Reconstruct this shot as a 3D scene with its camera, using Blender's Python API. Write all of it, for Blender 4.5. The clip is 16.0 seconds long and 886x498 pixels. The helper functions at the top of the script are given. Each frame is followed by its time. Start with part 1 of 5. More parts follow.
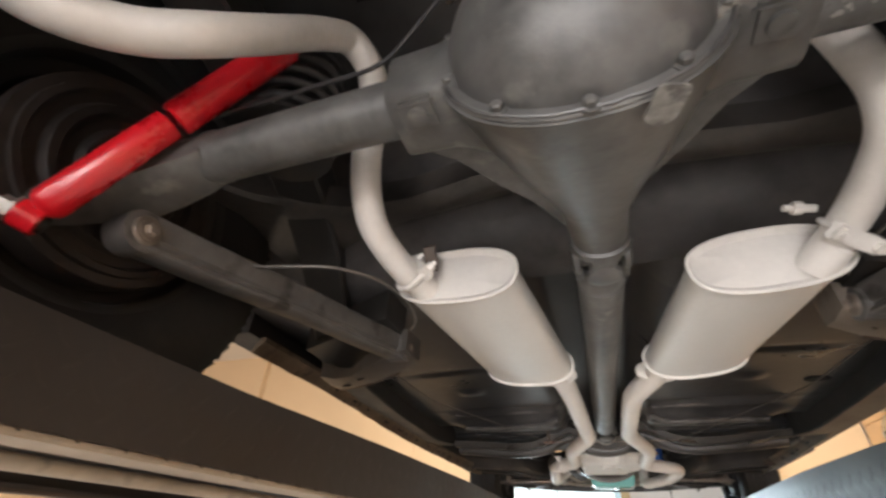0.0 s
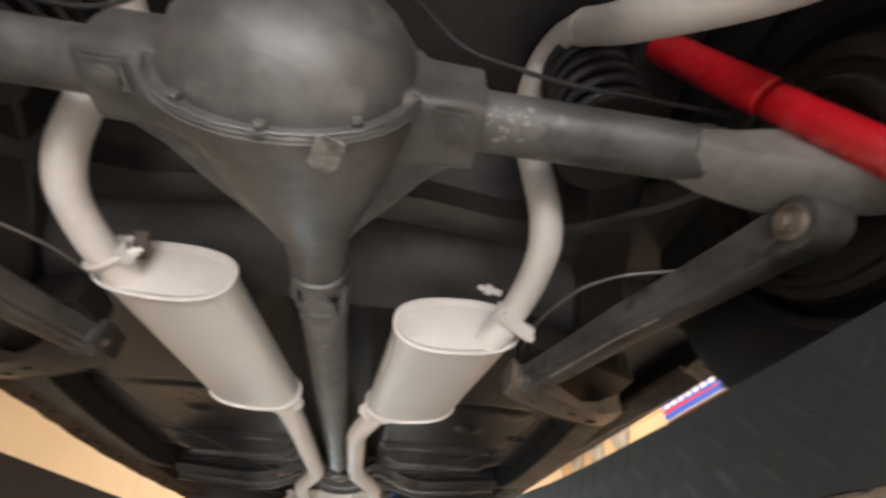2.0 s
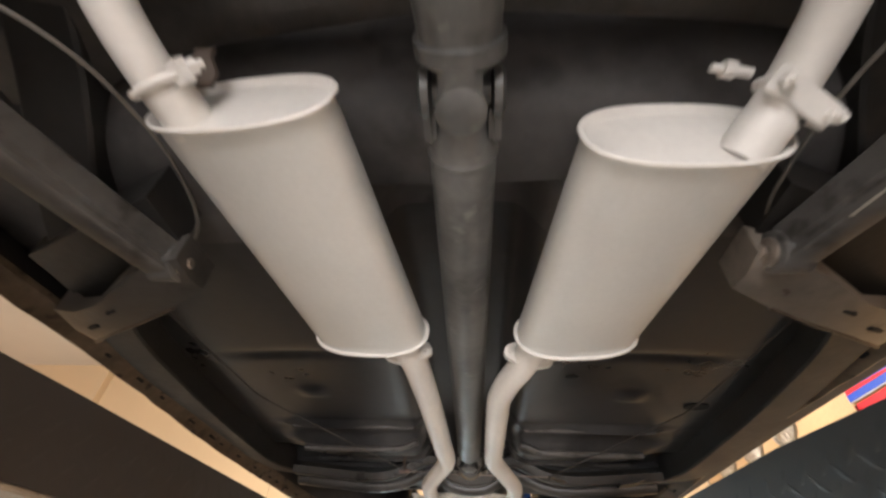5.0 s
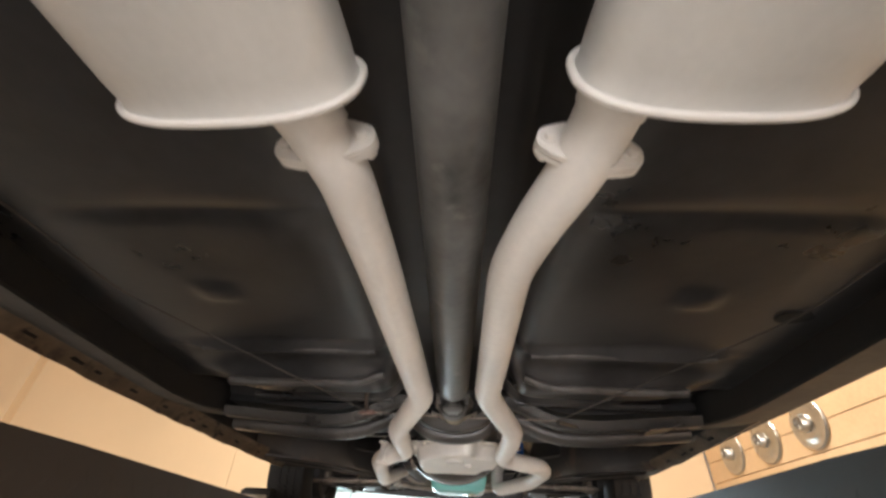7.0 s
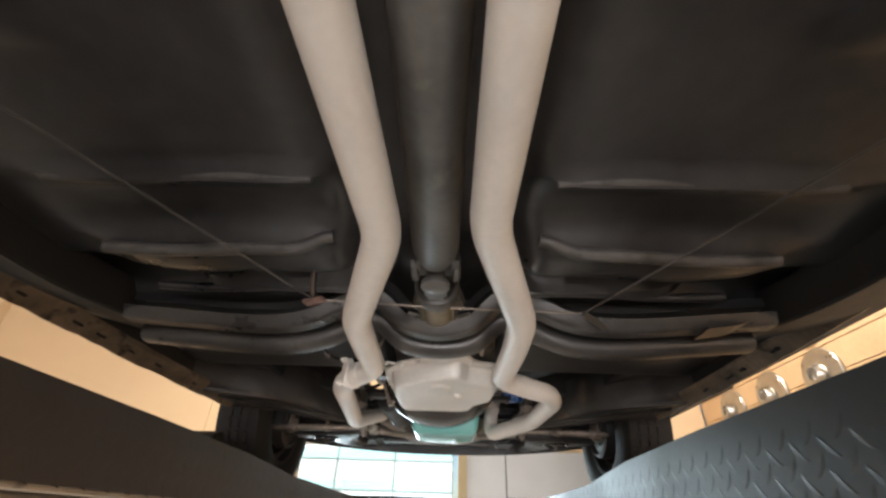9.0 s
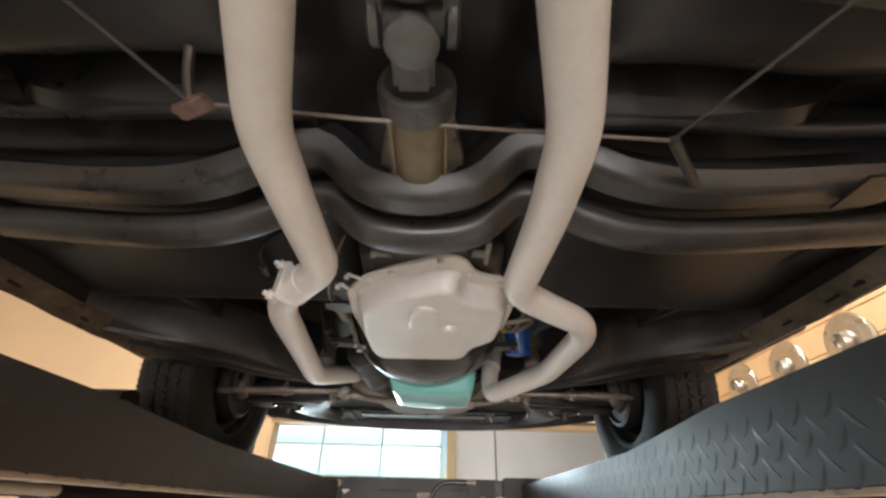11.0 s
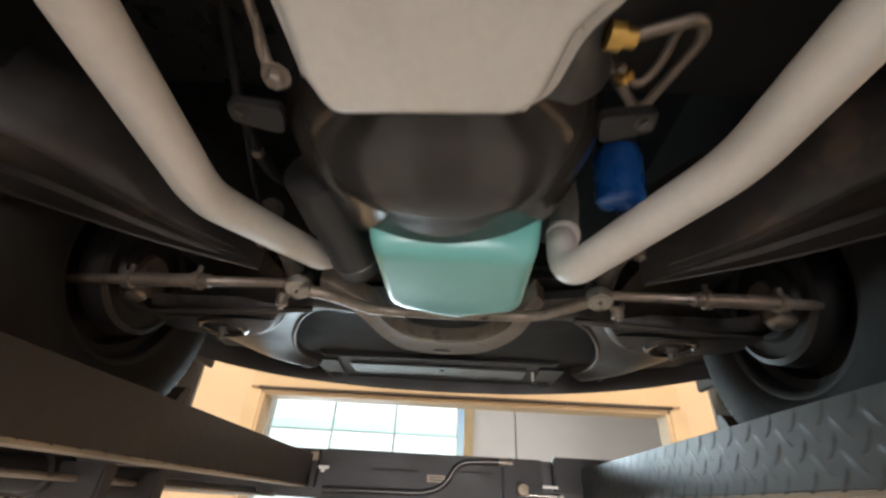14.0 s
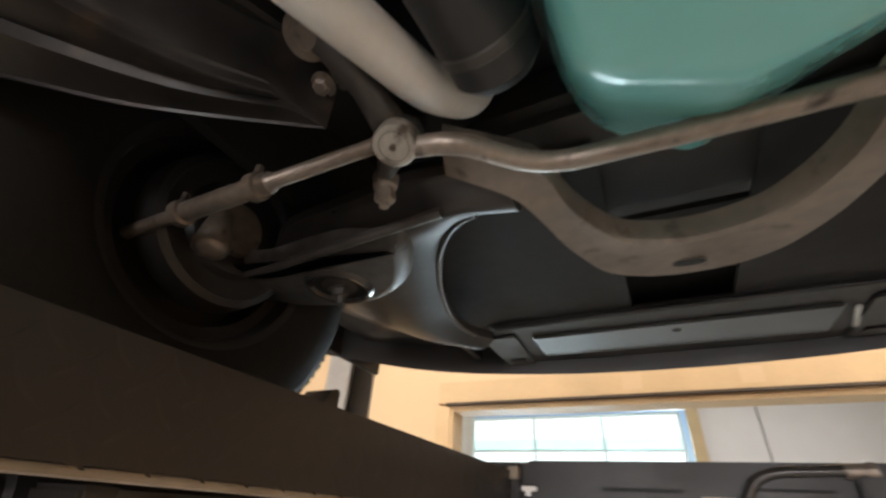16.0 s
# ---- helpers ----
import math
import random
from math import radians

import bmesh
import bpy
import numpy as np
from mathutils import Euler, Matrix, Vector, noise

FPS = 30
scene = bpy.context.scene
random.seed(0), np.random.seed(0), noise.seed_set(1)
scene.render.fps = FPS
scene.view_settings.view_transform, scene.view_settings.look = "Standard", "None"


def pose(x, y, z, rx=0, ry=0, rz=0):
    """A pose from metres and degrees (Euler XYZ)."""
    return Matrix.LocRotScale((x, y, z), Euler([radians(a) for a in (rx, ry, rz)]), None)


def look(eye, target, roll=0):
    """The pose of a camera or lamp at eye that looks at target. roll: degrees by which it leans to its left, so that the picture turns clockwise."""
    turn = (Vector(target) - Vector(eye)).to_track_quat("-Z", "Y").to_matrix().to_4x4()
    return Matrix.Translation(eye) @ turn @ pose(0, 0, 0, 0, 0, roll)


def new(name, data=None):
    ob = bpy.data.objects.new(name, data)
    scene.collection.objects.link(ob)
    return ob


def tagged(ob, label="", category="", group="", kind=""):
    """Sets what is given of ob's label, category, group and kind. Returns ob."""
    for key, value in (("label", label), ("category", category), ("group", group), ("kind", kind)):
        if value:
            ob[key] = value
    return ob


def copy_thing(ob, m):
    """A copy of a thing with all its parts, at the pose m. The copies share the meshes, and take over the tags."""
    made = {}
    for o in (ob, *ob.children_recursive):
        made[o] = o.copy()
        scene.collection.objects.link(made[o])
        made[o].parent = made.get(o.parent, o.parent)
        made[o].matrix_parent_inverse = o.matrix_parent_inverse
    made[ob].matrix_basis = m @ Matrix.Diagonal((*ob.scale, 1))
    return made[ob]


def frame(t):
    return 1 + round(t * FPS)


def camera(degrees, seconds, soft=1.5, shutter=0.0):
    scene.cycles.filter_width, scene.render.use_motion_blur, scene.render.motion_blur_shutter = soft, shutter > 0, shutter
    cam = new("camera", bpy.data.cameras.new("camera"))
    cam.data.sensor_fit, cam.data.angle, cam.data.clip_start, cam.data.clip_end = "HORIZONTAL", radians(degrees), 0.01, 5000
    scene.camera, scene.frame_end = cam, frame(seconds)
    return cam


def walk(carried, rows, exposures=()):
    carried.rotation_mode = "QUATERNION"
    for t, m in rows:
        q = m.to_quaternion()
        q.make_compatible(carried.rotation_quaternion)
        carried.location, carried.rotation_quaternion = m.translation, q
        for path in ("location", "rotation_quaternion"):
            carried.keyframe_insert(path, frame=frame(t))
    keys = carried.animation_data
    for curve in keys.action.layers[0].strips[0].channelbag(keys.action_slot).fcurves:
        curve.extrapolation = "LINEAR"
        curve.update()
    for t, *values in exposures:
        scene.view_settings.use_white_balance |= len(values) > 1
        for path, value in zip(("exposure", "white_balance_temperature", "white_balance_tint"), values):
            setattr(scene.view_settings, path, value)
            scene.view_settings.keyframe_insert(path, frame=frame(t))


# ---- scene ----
cam = camera(92.3, 16.0, soft=2.6, shutter=0.5)
PATH = [
    (0, (-0.025, -0.248, 1.502), (-0.585, 1.293, 2.646), 2.5),
    (0.5, (-0.07, -0.258, 1.497), (-0.722, 1.23, 2.663), 3.1),
    (1, (-0.025, -0.262, 1.493), (-0.509, 1.26, 2.696), 2.9),
    (1.5, (0.052, -0.245, 1.496), (-0.098, 1.313, 2.74), 2.5),
    (2, (0.136, -0.239, 1.503), (0.344, 1.289, 2.777), 2.0),
    (2.5, (0.186, -0.251, 1.504), (0.615, 1.215, 2.795), 1.6),
    (3, (0.175, -0.252, 1.505), (0.591, 1.196, 2.82), 1.5),
    (3.5, (0.12, -0.246, 1.5), (0.381, 1.214, 2.842), 0.6),
    (4, (0.064, -0.201, 1.475), (0.147, 1.252, 2.847), 0.4),
    (4.5, (0.045, -0.046, 1.441), (-0.048, 1.43, 2.787), 2.3),
    (4.7, (0.039, 0.03, 1.451), (-0.119, 1.512, 2.786), 3.4),
    (6.8, (0.026, 0.608, 1.581), (-0.085, 2.194, 2.795), 3.0),
    (7, (0.024, 0.645, 1.577), (-0.074, 2.257, 2.757), 2.8),
    (7.5, (0.028, 0.714, 1.555), (-0.043, 2.344, 2.712), 2.5),
    (8, (0.023, 0.861, 1.531), (-0.028, 2.493, 2.686), 1.9),
    (8.2, (0.02, 0.922, 1.534), (-0.027, 2.564, 2.675), 2.3),
    (10.3, (0.055, 1.415, 1.538), (0.008, 3.11, 2.599), 1.5),
    (10.5, (0.05, 1.466, 1.535), (0.012, 3.165, 2.589), 1.5),
    (11, (0.033, 1.568, 1.535), (0.035, 3.267, 2.589), 1.4),
    (11.5, (0.031, 1.648, 1.533), (0.033, 3.367, 2.554), 1.9),
    (12, (0.044, 1.782, 1.526), (0.013, 3.512, 2.53), 2.6),
    (12.5, (0.066, 1.922, 1.519), (0.008, 3.649, 2.526), 3.2),
    (13, (0.061, 2.05, 1.514), (-0.008, 3.773, 2.528), 3.4),
    (13.5, (0.039, 2.183, 1.521), (-0.046, 3.888, 2.563), 3.9),
    (14, (0.022, 2.351, 1.526), (-0.059, 4.06, 2.562), 3.6),
    (14.5, (0.007, 2.473, 1.514), (-0.116, 4.181, 2.549), 3.2),
    (15, (-0.001, 2.584, 1.507), (-0.281, 4.272, 2.543), 3.1),
    (15.5, (-0.051, 2.738, 1.533), (-0.581, 4.353, 2.586), 4.1),
    (16, (-0.095, 2.853, 1.55), (-0.885, 4.348, 2.619), 3.9),
]
walk(cam, [(t, look(eye, target, roll)) for t, eye, target, roll in PATH])

# ---- world and light ----
world = bpy.data.worlds.new("sky")
scene.world = world
world.use_nodes = True
wn = world.node_tree.nodes
sky = wn.new("ShaderNodeTexSky")
sky.sky_type = "NISHITA"
sky.sun_disc = False
sky.sun_elevation = radians(40)
sky.sun_rotation = radians(200)
world.node_tree.links.new(sky.outputs[0], wn["Background"].inputs[0])
wn["Background"].inputs[1].default_value = 0.12


def area_lamp(name, eye, target, sx, sy, watts, colour):
    data = bpy.data.lights.new(name, "AREA")
    data.shape, data.size, data.size_y, data.energy, data.color = "RECTANGLE", sx, sy, watts, colour
    ob = new(name, data)
    ob.matrix_basis = look(eye, target)
    return ob


# daylight in the open door behind the car and in the glazed door of the next bay, and unseen overhead fill lamps
area_lamp("daylight_rear_door", (0, -4.9, 1.5), (0, 0, 1.5), 4.4, 2.8, 755, (0.99, 0.955, 0.965))
area_lamp("daylight_far_door", (-1.9, 11.9, 2.0), (-0.2, 3, 1.6), 4.3, 2.6, 450, (0.72, 0.90, 1.0))
for lx, rear_watts in ((-1.7, 44), (1.45, 58)):
    for ly, watts in ((0.6, rear_watts), (3.9, 98)):
        area_lamp("unseen_overhead_fill", (lx, ly, 4.1), (lx, ly, 0), 0.3, 1.4, watts, (1.0, 0.92, 0.82))
# added fill that brightens the far bay's pale wall
area_lamp("unseen_overhead_fill", (1.2, 9.6, 4.1), (1.2, 9.6, 0), 0.3, 1.4, 42, (1.0, 0.96, 0.94))


# ---- materials ----
def material(name, colour, rough=0.5, metal=0.0, vary=0.25, fine=60.0, coarse=5.0, bump=0.15, dirt=None, dirt_at=0.62, coat=0.0, rough_vary=0.15):
    m = bpy.data.materials.new(name)
    m.use_nodes = True
    nt = m.node_tree
    b = nt.nodes["Principled BSDF"]
    tc = nt.nodes.new("ShaderNodeTexCoord")
    n1 = nt.nodes.new("ShaderNodeTexNoise")
    n1.inputs["Scale"].default_value, n1.inputs["Detail"].default_value = coarse, 6
    n2 = nt.nodes.new("ShaderNodeTexNoise")
    n2.inputs["Scale"].default_value, n2.inputs["Detail"].default_value = fine, 4
    for n in (n1, n2):
        nt.links.new(tc.outputs["Object"], n.inputs["Vector"])
    mix = nt.nodes.new("ShaderNodeMath")
    mix.operation = "MULTIPLY_ADD"
    nt.links.new(n2.outputs["Fac"], mix.inputs[0])
    mix.inputs[1].default_value = 0.4
    nt.links.new(n1.outputs["Fac"], mix.inputs[2])
    ramp = nt.nodes.new("ShaderNodeValToRGB")
    lo = [c * (1 - vary) for c in colour] + [1]
    hi = [min(1, c * (1 + vary)) for c in colour] + [1]
    ramp.color_ramp.elements[0].position, ramp.color_ramp.elements[0].color = 0.45, lo
    ramp.color_ramp.elements[1].position, ramp.color_ramp.elements[1].color = 0.95, hi
    nt.links.new(mix.outputs[0], ramp.inputs[0])
    out = ramp.outputs[0]
    if dirt:
        n3 = nt.nodes.new("ShaderNodeTexNoise")
        n3.inputs["Scale"].default_value, n3.inputs["Detail"].default_value = coarse * 2.3, 8
        nt.links.new(tc.outputs["Object"], n3.inputs["Vector"])
        r3 = nt.nodes.new("ShaderNodeValToRGB")
        r3.color_ramp.elements[0].position, r3.color_ramp.elements[1].position = dirt_at, dirt_at + 0.12
        nt.links.new(n3.outputs["Fac"], r3.inputs[0])
        mx = nt.nodes.new("ShaderNodeMix")
        mx.data_type = "RGBA"
        nt.links.new(r3.outputs[0], mx.inputs["Factor"])
        nt.links.new(out, mx.inputs[6])
        mx.inputs[7].default_value = (*dirt, 1)
        out = mx.outputs[2]
    nt.links.new(out, b.inputs["Base Color"])
    b.inputs["Metallic"].default_value = metal
    rr = nt.nodes.new("ShaderNodeMapRange")
    rr.inputs[1].default_value, rr.inputs[2].default_value = 0.3, 1.0
    rr.inputs[3].default_value, rr.inputs[4].default_value = max(0.03, rough - rough_vary), min(1, rough + rough_vary)
    nt.links.new(mix.outputs[0], rr.inputs[0])
    nt.links.new(rr.outputs[0], b.inputs["Roughness"])
    if coat:
        b.inputs["Coat Weight"].default_value, b.inputs["Coat Roughness"].default_value = coat, 0.15
    if bump:
        bp = nt.nodes.new("ShaderNodeBump")
        bp.inputs["Strength"].default_value, bp.inputs["Distance"].default_value = bump, 0.004
        nt.links.new(mix.outputs[0], bp.inputs["Height"])
        nt.links.new(bp.outputs[0], b.inputs["Normal"])
    return m


def glow(name, colour, strength):
    m = bpy.data.materials.new(name)
    m.use_nodes = True
    b = m.node_tree.nodes["Principled BSDF"]
    b.inputs["Base Color"].default_value = (*colour, 1)
    b.inputs["Emission Color"].default_value = (*colour, 1)
    b.inputs["Emission Strength"].default_value = strength
    return m


SILVER = material("silver_exhaust_paint", (0.66, 0.63, 0.585), 0.46, 0.08, 0.10, 90, 6, 0.06, rough_vary=0.08)
CASE = material("muffler_case_steel", (0.61, 0.605, 0.575), 0.42, 0.18, 0.07, 120, 4, 0.03, rough_vary=0.06)
UNDERCOAT = material("black_undercoat", (0.034, 0.0332, 0.0332), 0.34, 0.0, 0.55, 30, 3, 0.22, dirt=(0.046, 0.042, 0.039), dirt_at=0.64)
FRAME = material("black_frame_paint", (0.019, 0.0175, 0.016), 0.48, 0.0, 0.4, 70, 6, 0.3, dirt=(0.030, 0.024, 0.020))
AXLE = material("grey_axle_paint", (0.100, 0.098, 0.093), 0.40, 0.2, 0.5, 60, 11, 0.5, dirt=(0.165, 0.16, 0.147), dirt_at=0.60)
CHIPPED = material("worn_bare_steel", (0.36, 0.34, 0.30), 0.4, 0.7, 0.35, 110, 16, 0.4, dirt=(0.12, 0.10, 0.085), dirt_at=0.55)
RED = material("red_gloss_paint", (0.62, 0.010, 0.020), 0.28, 0.0, 0.12, 60, 6, 0.03, coat=0.5)
BLACKGLOSS = material("black_gloss_paint", (0.040, 0.037, 0.034), 0.16, 0.0, 0.15, 20, 2, 0.006, rough_vary=0.03)
SATIN = material("black_satin_paint", (0.020, 0.019, 0.019), 0.50, 0.0, 0.3, 60, 6, 0.15)
TURQ = material("turquoise_engine_enamel", (0.165, 0.455, 0.425), 0.18, 0.0, 0.04, 40, 5, 0.0, coat=0.3)
BLUE = material("blue_filter_enamel", (0.012, 0.095, 0.38), 0.3, 0.0, 0.15, 40, 5, 0.02, coat=0.3)
BRASS = material("brass_fitting", (0.62, 0.40, 0.12), 0.3, 0.9, 0.2, 80, 10, 0.05)
ALU = material("cast_aluminium_pan", (0.66, 0.635, 0.59), 0.42, 0.12, 0.10, 90, 7, 0.15, rough_vary=0.1)
STEELBAR = material("greasy_steel_rod", (0.24, 0.20, 0.165), 0.36, 0.5, 0.35, 90, 14, 0.2, dirt=(0.05, 0.04, 0.035))
TAILCASE = material("bronze_tail_housing", (0.20, 0.165, 0.11), 0.45, 0.35, 0.35, 60, 12, 0.3)
RUBBER = material("tyre_rubber", (0.008, 0.0076, 0.0072), 0.7, 0.0, 0.3, 90, 8, 0.3, dirt=(0.017, 0.0155, 0.014))
DRUM = material("cast_iron_drum", (0.034, 0.028, 0.025), 0.5, 0.3, 0.4, 60, 12, 0.3, dirt=(0.07, 0.042, 0.028))
CHROME = material("chrome_plate", (0.46, 0.44, 0.40), 0.30, 1.0, 0.1, 30, 6, 0.02, rough_vary=0.06)
ZINC = material("zinc_bolt", (0.58, 0.56, 0.52), 0.35, 0.8, 0.2, 120, 20, 0.1)
# one lift paint twice: brown for the warm-shaded side, blue for the daylit
LIFT = material("lift_paint_warm_shaded", (0.0215, 0.0185, 0.0170), 0.38, 0.0, 0.25, 60, 3, 0.10, dirt=(0.05, 0.046, 0.042), dirt_at=0.68)
LIFT_DAYLIT = material("lift_paint_daylit_blue", (0.027, 0.0355, 0.0405), 0.38, 0.0, 0.25, 60, 3, 0.10, dirt=(0.05, 0.048, 0.046), dirt_at=0.68)
LIFTEDGE = material("worn_lift_edge", (0.30, 0.25, 0.19), 0.5, 0.2, 0.3, 70, 8, 0.2, dirt=(0.12, 0.10, 0.08))
CREAM = material("cream_wall_paint", (0.60, 0.445, 0.275), 0.7, 0.0, 0.05, 70, 1.2, 0.1, rough_vary=0.05)
TRIM = material("cream_wood_trim", (0.55, 0.40, 0.23), 0.55, 0.0, 0.10, 60, 3, 0.1)
PANEL = material("varnished_wood_panel", (0.58, 0.39, 0.22), 0.45, 0.0, 0.15, 40, 2, 0.1)
WHITEWALL = material("pale_lilac_wall", (0.72, 0.68, 0.68), 0.7, 0.0, 0.05, 50, 1.5, 0.05)
CONCRETE = material("pale_sealed_concrete", (0.44, 0.435, 0.43), 0.40, 0.0, 0.2, 40, 1.5, 0.15, dirt=(0.34, 0.335, 0.33))
CEILING = material("white_ceiling_paint", (0.75, 0.70, 0.62), 0.8, 0.0, 0.05, 60, 1, 0.05)
WHITE = material("white_enamel", (0.78, 0.77, 0.74), 0.4, 0.0, 0.05, 50, 3, 0.03)
DOORFRAME = material("pale_blue_door_frame", (0.74, 0.82, 0.84), 0.45, 0.0, 0.06, 50, 3, 0.03)
SIGNPINK = material("pale_pink_sign_enamel", (0.66, 0.42, 0.32), 0.4, 0.0, 0.12, 40, 5, 0.02)
SIGNBLUE = material("blue_sign_enamel", (0.02, 0.08, 0.50), 0.35, 0.0, 0.05, 40, 3, 0.02)
SIGNRED = material("red_sign_enamel", (0.62, 0.015, 0.03), 0.35, 0.0, 0.05, 40, 3, 0.02)
SIGNGREEN = material("green_sign_enamel", (0.05, 0.52, 0.12), 0.35, 0.0, 0.05, 40, 3, 0.02)
# near black that puts the shade of recesses and holes into the colour
VOID = material("unlit_recess_black", (0.010, 0.010, 0.010), 0.7, 0.0, 0.3, 40, 4, 0.2)
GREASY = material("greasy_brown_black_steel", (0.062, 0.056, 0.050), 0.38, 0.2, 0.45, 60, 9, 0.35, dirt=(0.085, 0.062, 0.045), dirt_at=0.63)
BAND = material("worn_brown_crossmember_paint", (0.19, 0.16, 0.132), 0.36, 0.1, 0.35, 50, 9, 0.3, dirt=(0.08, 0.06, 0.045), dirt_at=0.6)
POSTGREY = material("pale_grey_post_paint", (0.42, 0.41, 0.39), 0.45, 0.0, 0.12, 50, 4, 0.1)
GASKET = material("grey_gasket_sealer", (0.075, 0.073, 0.07), 0.4, 0.0, 0.6, 90, 20, 0.2)
CASTING = material("greasy_aluminium_casting", (0.30, 0.28, 0.24), 0.45, 0.3, 0.3, 60, 10, 0.3, dirt=(0.10, 0.085, 0.065), dirt_at=0.58)
CABLE = material("grey_cable_sheath", (0.12, 0.11, 0.095), 0.45, 0.2, 0.3, 80, 12, 0.1)
SILLBROWN = material("dirty_brown_sill", (0.19, 0.148, 0.105), 0.45, 0.1, 0.5, 55, 9, 0.5, dirt=(0.025, 0.020, 0.016), dirt_at=0.58)
CROSS = material("worn_black_crossmember_paint", (0.058, 0.054, 0.050), 0.33, 0.15, 0.35, 60, 8, 0.25, dirt=(0.03, 0.027, 0.024))
# paler bead colour that paints the highlight along the floor ribs
CREST_SHEEN = material("floor_crest_sheen", (0.090, 0.084, 0.078), 0.34, 0.1, 0.5, 40, 8, 0.2, dirt=(0.045, 0.042, 0.038), dirt_at=0.56)
CHASSIS = material("greasy_black_chassis_paint", (0.030, 0.027, 0.025), 0.36, 0.0, 0.4, 45, 7, 0.2, dirt=(0.085, 0.072, 0.060), dirt_at=0.64)
TORQUE = material("dull_black_box_paint", (0.027, 0.0245, 0.0225), 0.42, 0.0, 0.5, 50, 7, 0.35, dirt=(0.065, 0.046, 0.034), dirt_at=0.56)
ARM = material("dull_greasy_arm_paint", (0.085, 0.080, 0.075), 0.50, 0.1, 0.5, 45, 9, 0.4, dirt=(0.035, 0.030, 0.026), dirt_at=0.56)
PINKRUST = material("pink_brown_rust", (0.24, 0.145, 0.115), 0.6, 0.1, 0.4, 80, 20, 0.4)
FLAKED = material("pitted_flaked_paint", (0.24, 0.235, 0.215), 0.45, 0.3, 0.4, 120, 30, 0.5, dirt=(0.10, 0.095, 0.09), dirt_at=0.5)
BRACKET = material("worn_grey_bracket_lit", (0.26, 0.25, 0.23), 0.42, 0.3, 0.4, 70, 9, 0.4, dirt=(0.10, 0.097, 0.09), dirt_at=0.58)
# paler copy of the undercoat, rear door light put into the colour
UNDERCOAT_LIT = material("rear_lit_undercoat", (0.085, 0.079, 0.076), 0.5, 0.0, 0.45, 35, 5, 0.3, dirt=(0.05, 0.046, 0.044), dirt_at=0.58)
RUSTY = material("brown_surface_rust", (0.075, 0.055, 0.042), 0.5, 0.2, 0.4, 60, 10, 0.3)
DAY = glow("bright_daylight", (0.86, 0.96, 1.0), 0.90)
GLASS_LOW = glow("tinted_daylight", (0.60, 0.88, 0.93), 0.80)


# ---- mesh helpers ----
def thing(name, label, category, at=(0, 0, 0), group="", kind=""):
    ob = new(name)
    ob.empty_display_size = 0.05
    ob.location = at
    return tagged(ob, label, category, group, kind)


def part(name, bm, mat, parent=None, label="", smooth=True):
    bmesh.ops.recalc_face_normals(bm, faces=bm.faces)
    me = bpy.data.meshes.new(name)
    bm.to_mesh(me)
    bm.free()
    me.materials.append(mat)
    if smooth:
        me.polygons.foreach_set("use_smooth", [True] * len(me.polygons))
        me.set_sharp_from_angle(angle=radians(38))
    ob = new(name, me)
    if parent is not None:
        at = Vector(parent.location)
        up = parent.parent
        while up is not None:
            at = at + Vector(up.location)
            up = up.parent
        ob.parent = parent
        if parent.data is None:
            ob.matrix_parent_inverse = Matrix.Translation(-at)
    if label:
        tagged(ob, label)
    return ob


def structure(name, bm, mat, label, category="", smooth=False):
    return tagged(part(name, bm, mat, None, label, smooth), label, category or name.split("_")[0], "", "structure")


def loft(rings, cap0=True, cap1=True, bm=None, closed=False):
    bm = bm or bmesh.new()
    vs = [[bm.verts.new(p) for p in ring] for ring in rings]
    n = len(vs[0])
    pairs = list(zip(vs, vs[1:])) + ([(vs[-1], vs[0])] if closed else [])
    for a, b in pairs:
        for i in range(n):
            j = (i + 1) % n
            bm.faces.new((a[i], a[j], b[j], b[i]))
    if not closed:
        if cap0:
            bm.faces.new(vs[0])
        if cap1:
            bm.faces.new(vs[-1])
    return bm


def fillet(points, radius=0.06, steps=6):
    pts = [Vector(p) for p in points]
    out = [pts[0]]
    for a, b, c in zip(pts, pts[1:], pts[2:]):
        u, v = (a - b), (c - b)
        r = min(radius, u.length * 0.48, v.length * 0.48)
        p, q = b + u.normalized() * r, b + v.normalized() * r
        for k in range(steps + 1):
            s = k / steps
            out.append((1 - s) ** 2 * p + 2 * s * (1 - s) * b + s * s * q)
    out.append(pts[-1])
    return out


def sweep(points, profile, closed=False, caps=True, bm=None, up=None):
    """A profile of (side, up) pairs carried along a path."""
    pts = [Vector(p) for p in points]
    n = len(pts)
    tang = []
    for i in range(n):
        a, b = (pts[i - 1], pts[(i + 1) % n]) if closed else (pts[max(i - 1, 0)], pts[min(i + 1, n - 1)])
        tang.append((b - a).normalized())
    ref = Vector(up) if up else (Vector((0, 0, 1)) if abs(tang[0].z) < 0.9 else Vector((1, 0, 0)))
    rings = []
    for p, t in zip(pts, tang):
        side = t.cross(ref).normalized()
        top = side.cross(t).normalized()
        if not up:
            ref = top
        rings.append([p + side * s + top * h for s, h in profile])
    return loft(rings, caps, caps, bm, closed)


def circle(r, seg=16):
    return [(r * math.cos(2 * math.pi * i / seg), r * math.sin(2 * math.pi * i / seg)) for i in range(seg)]


def pipe(points, r, radius=0.06, seg=20, steps=6, bm=None):
    return sweep(fillet(points, radius, steps), circle(r, seg), bm=bm)


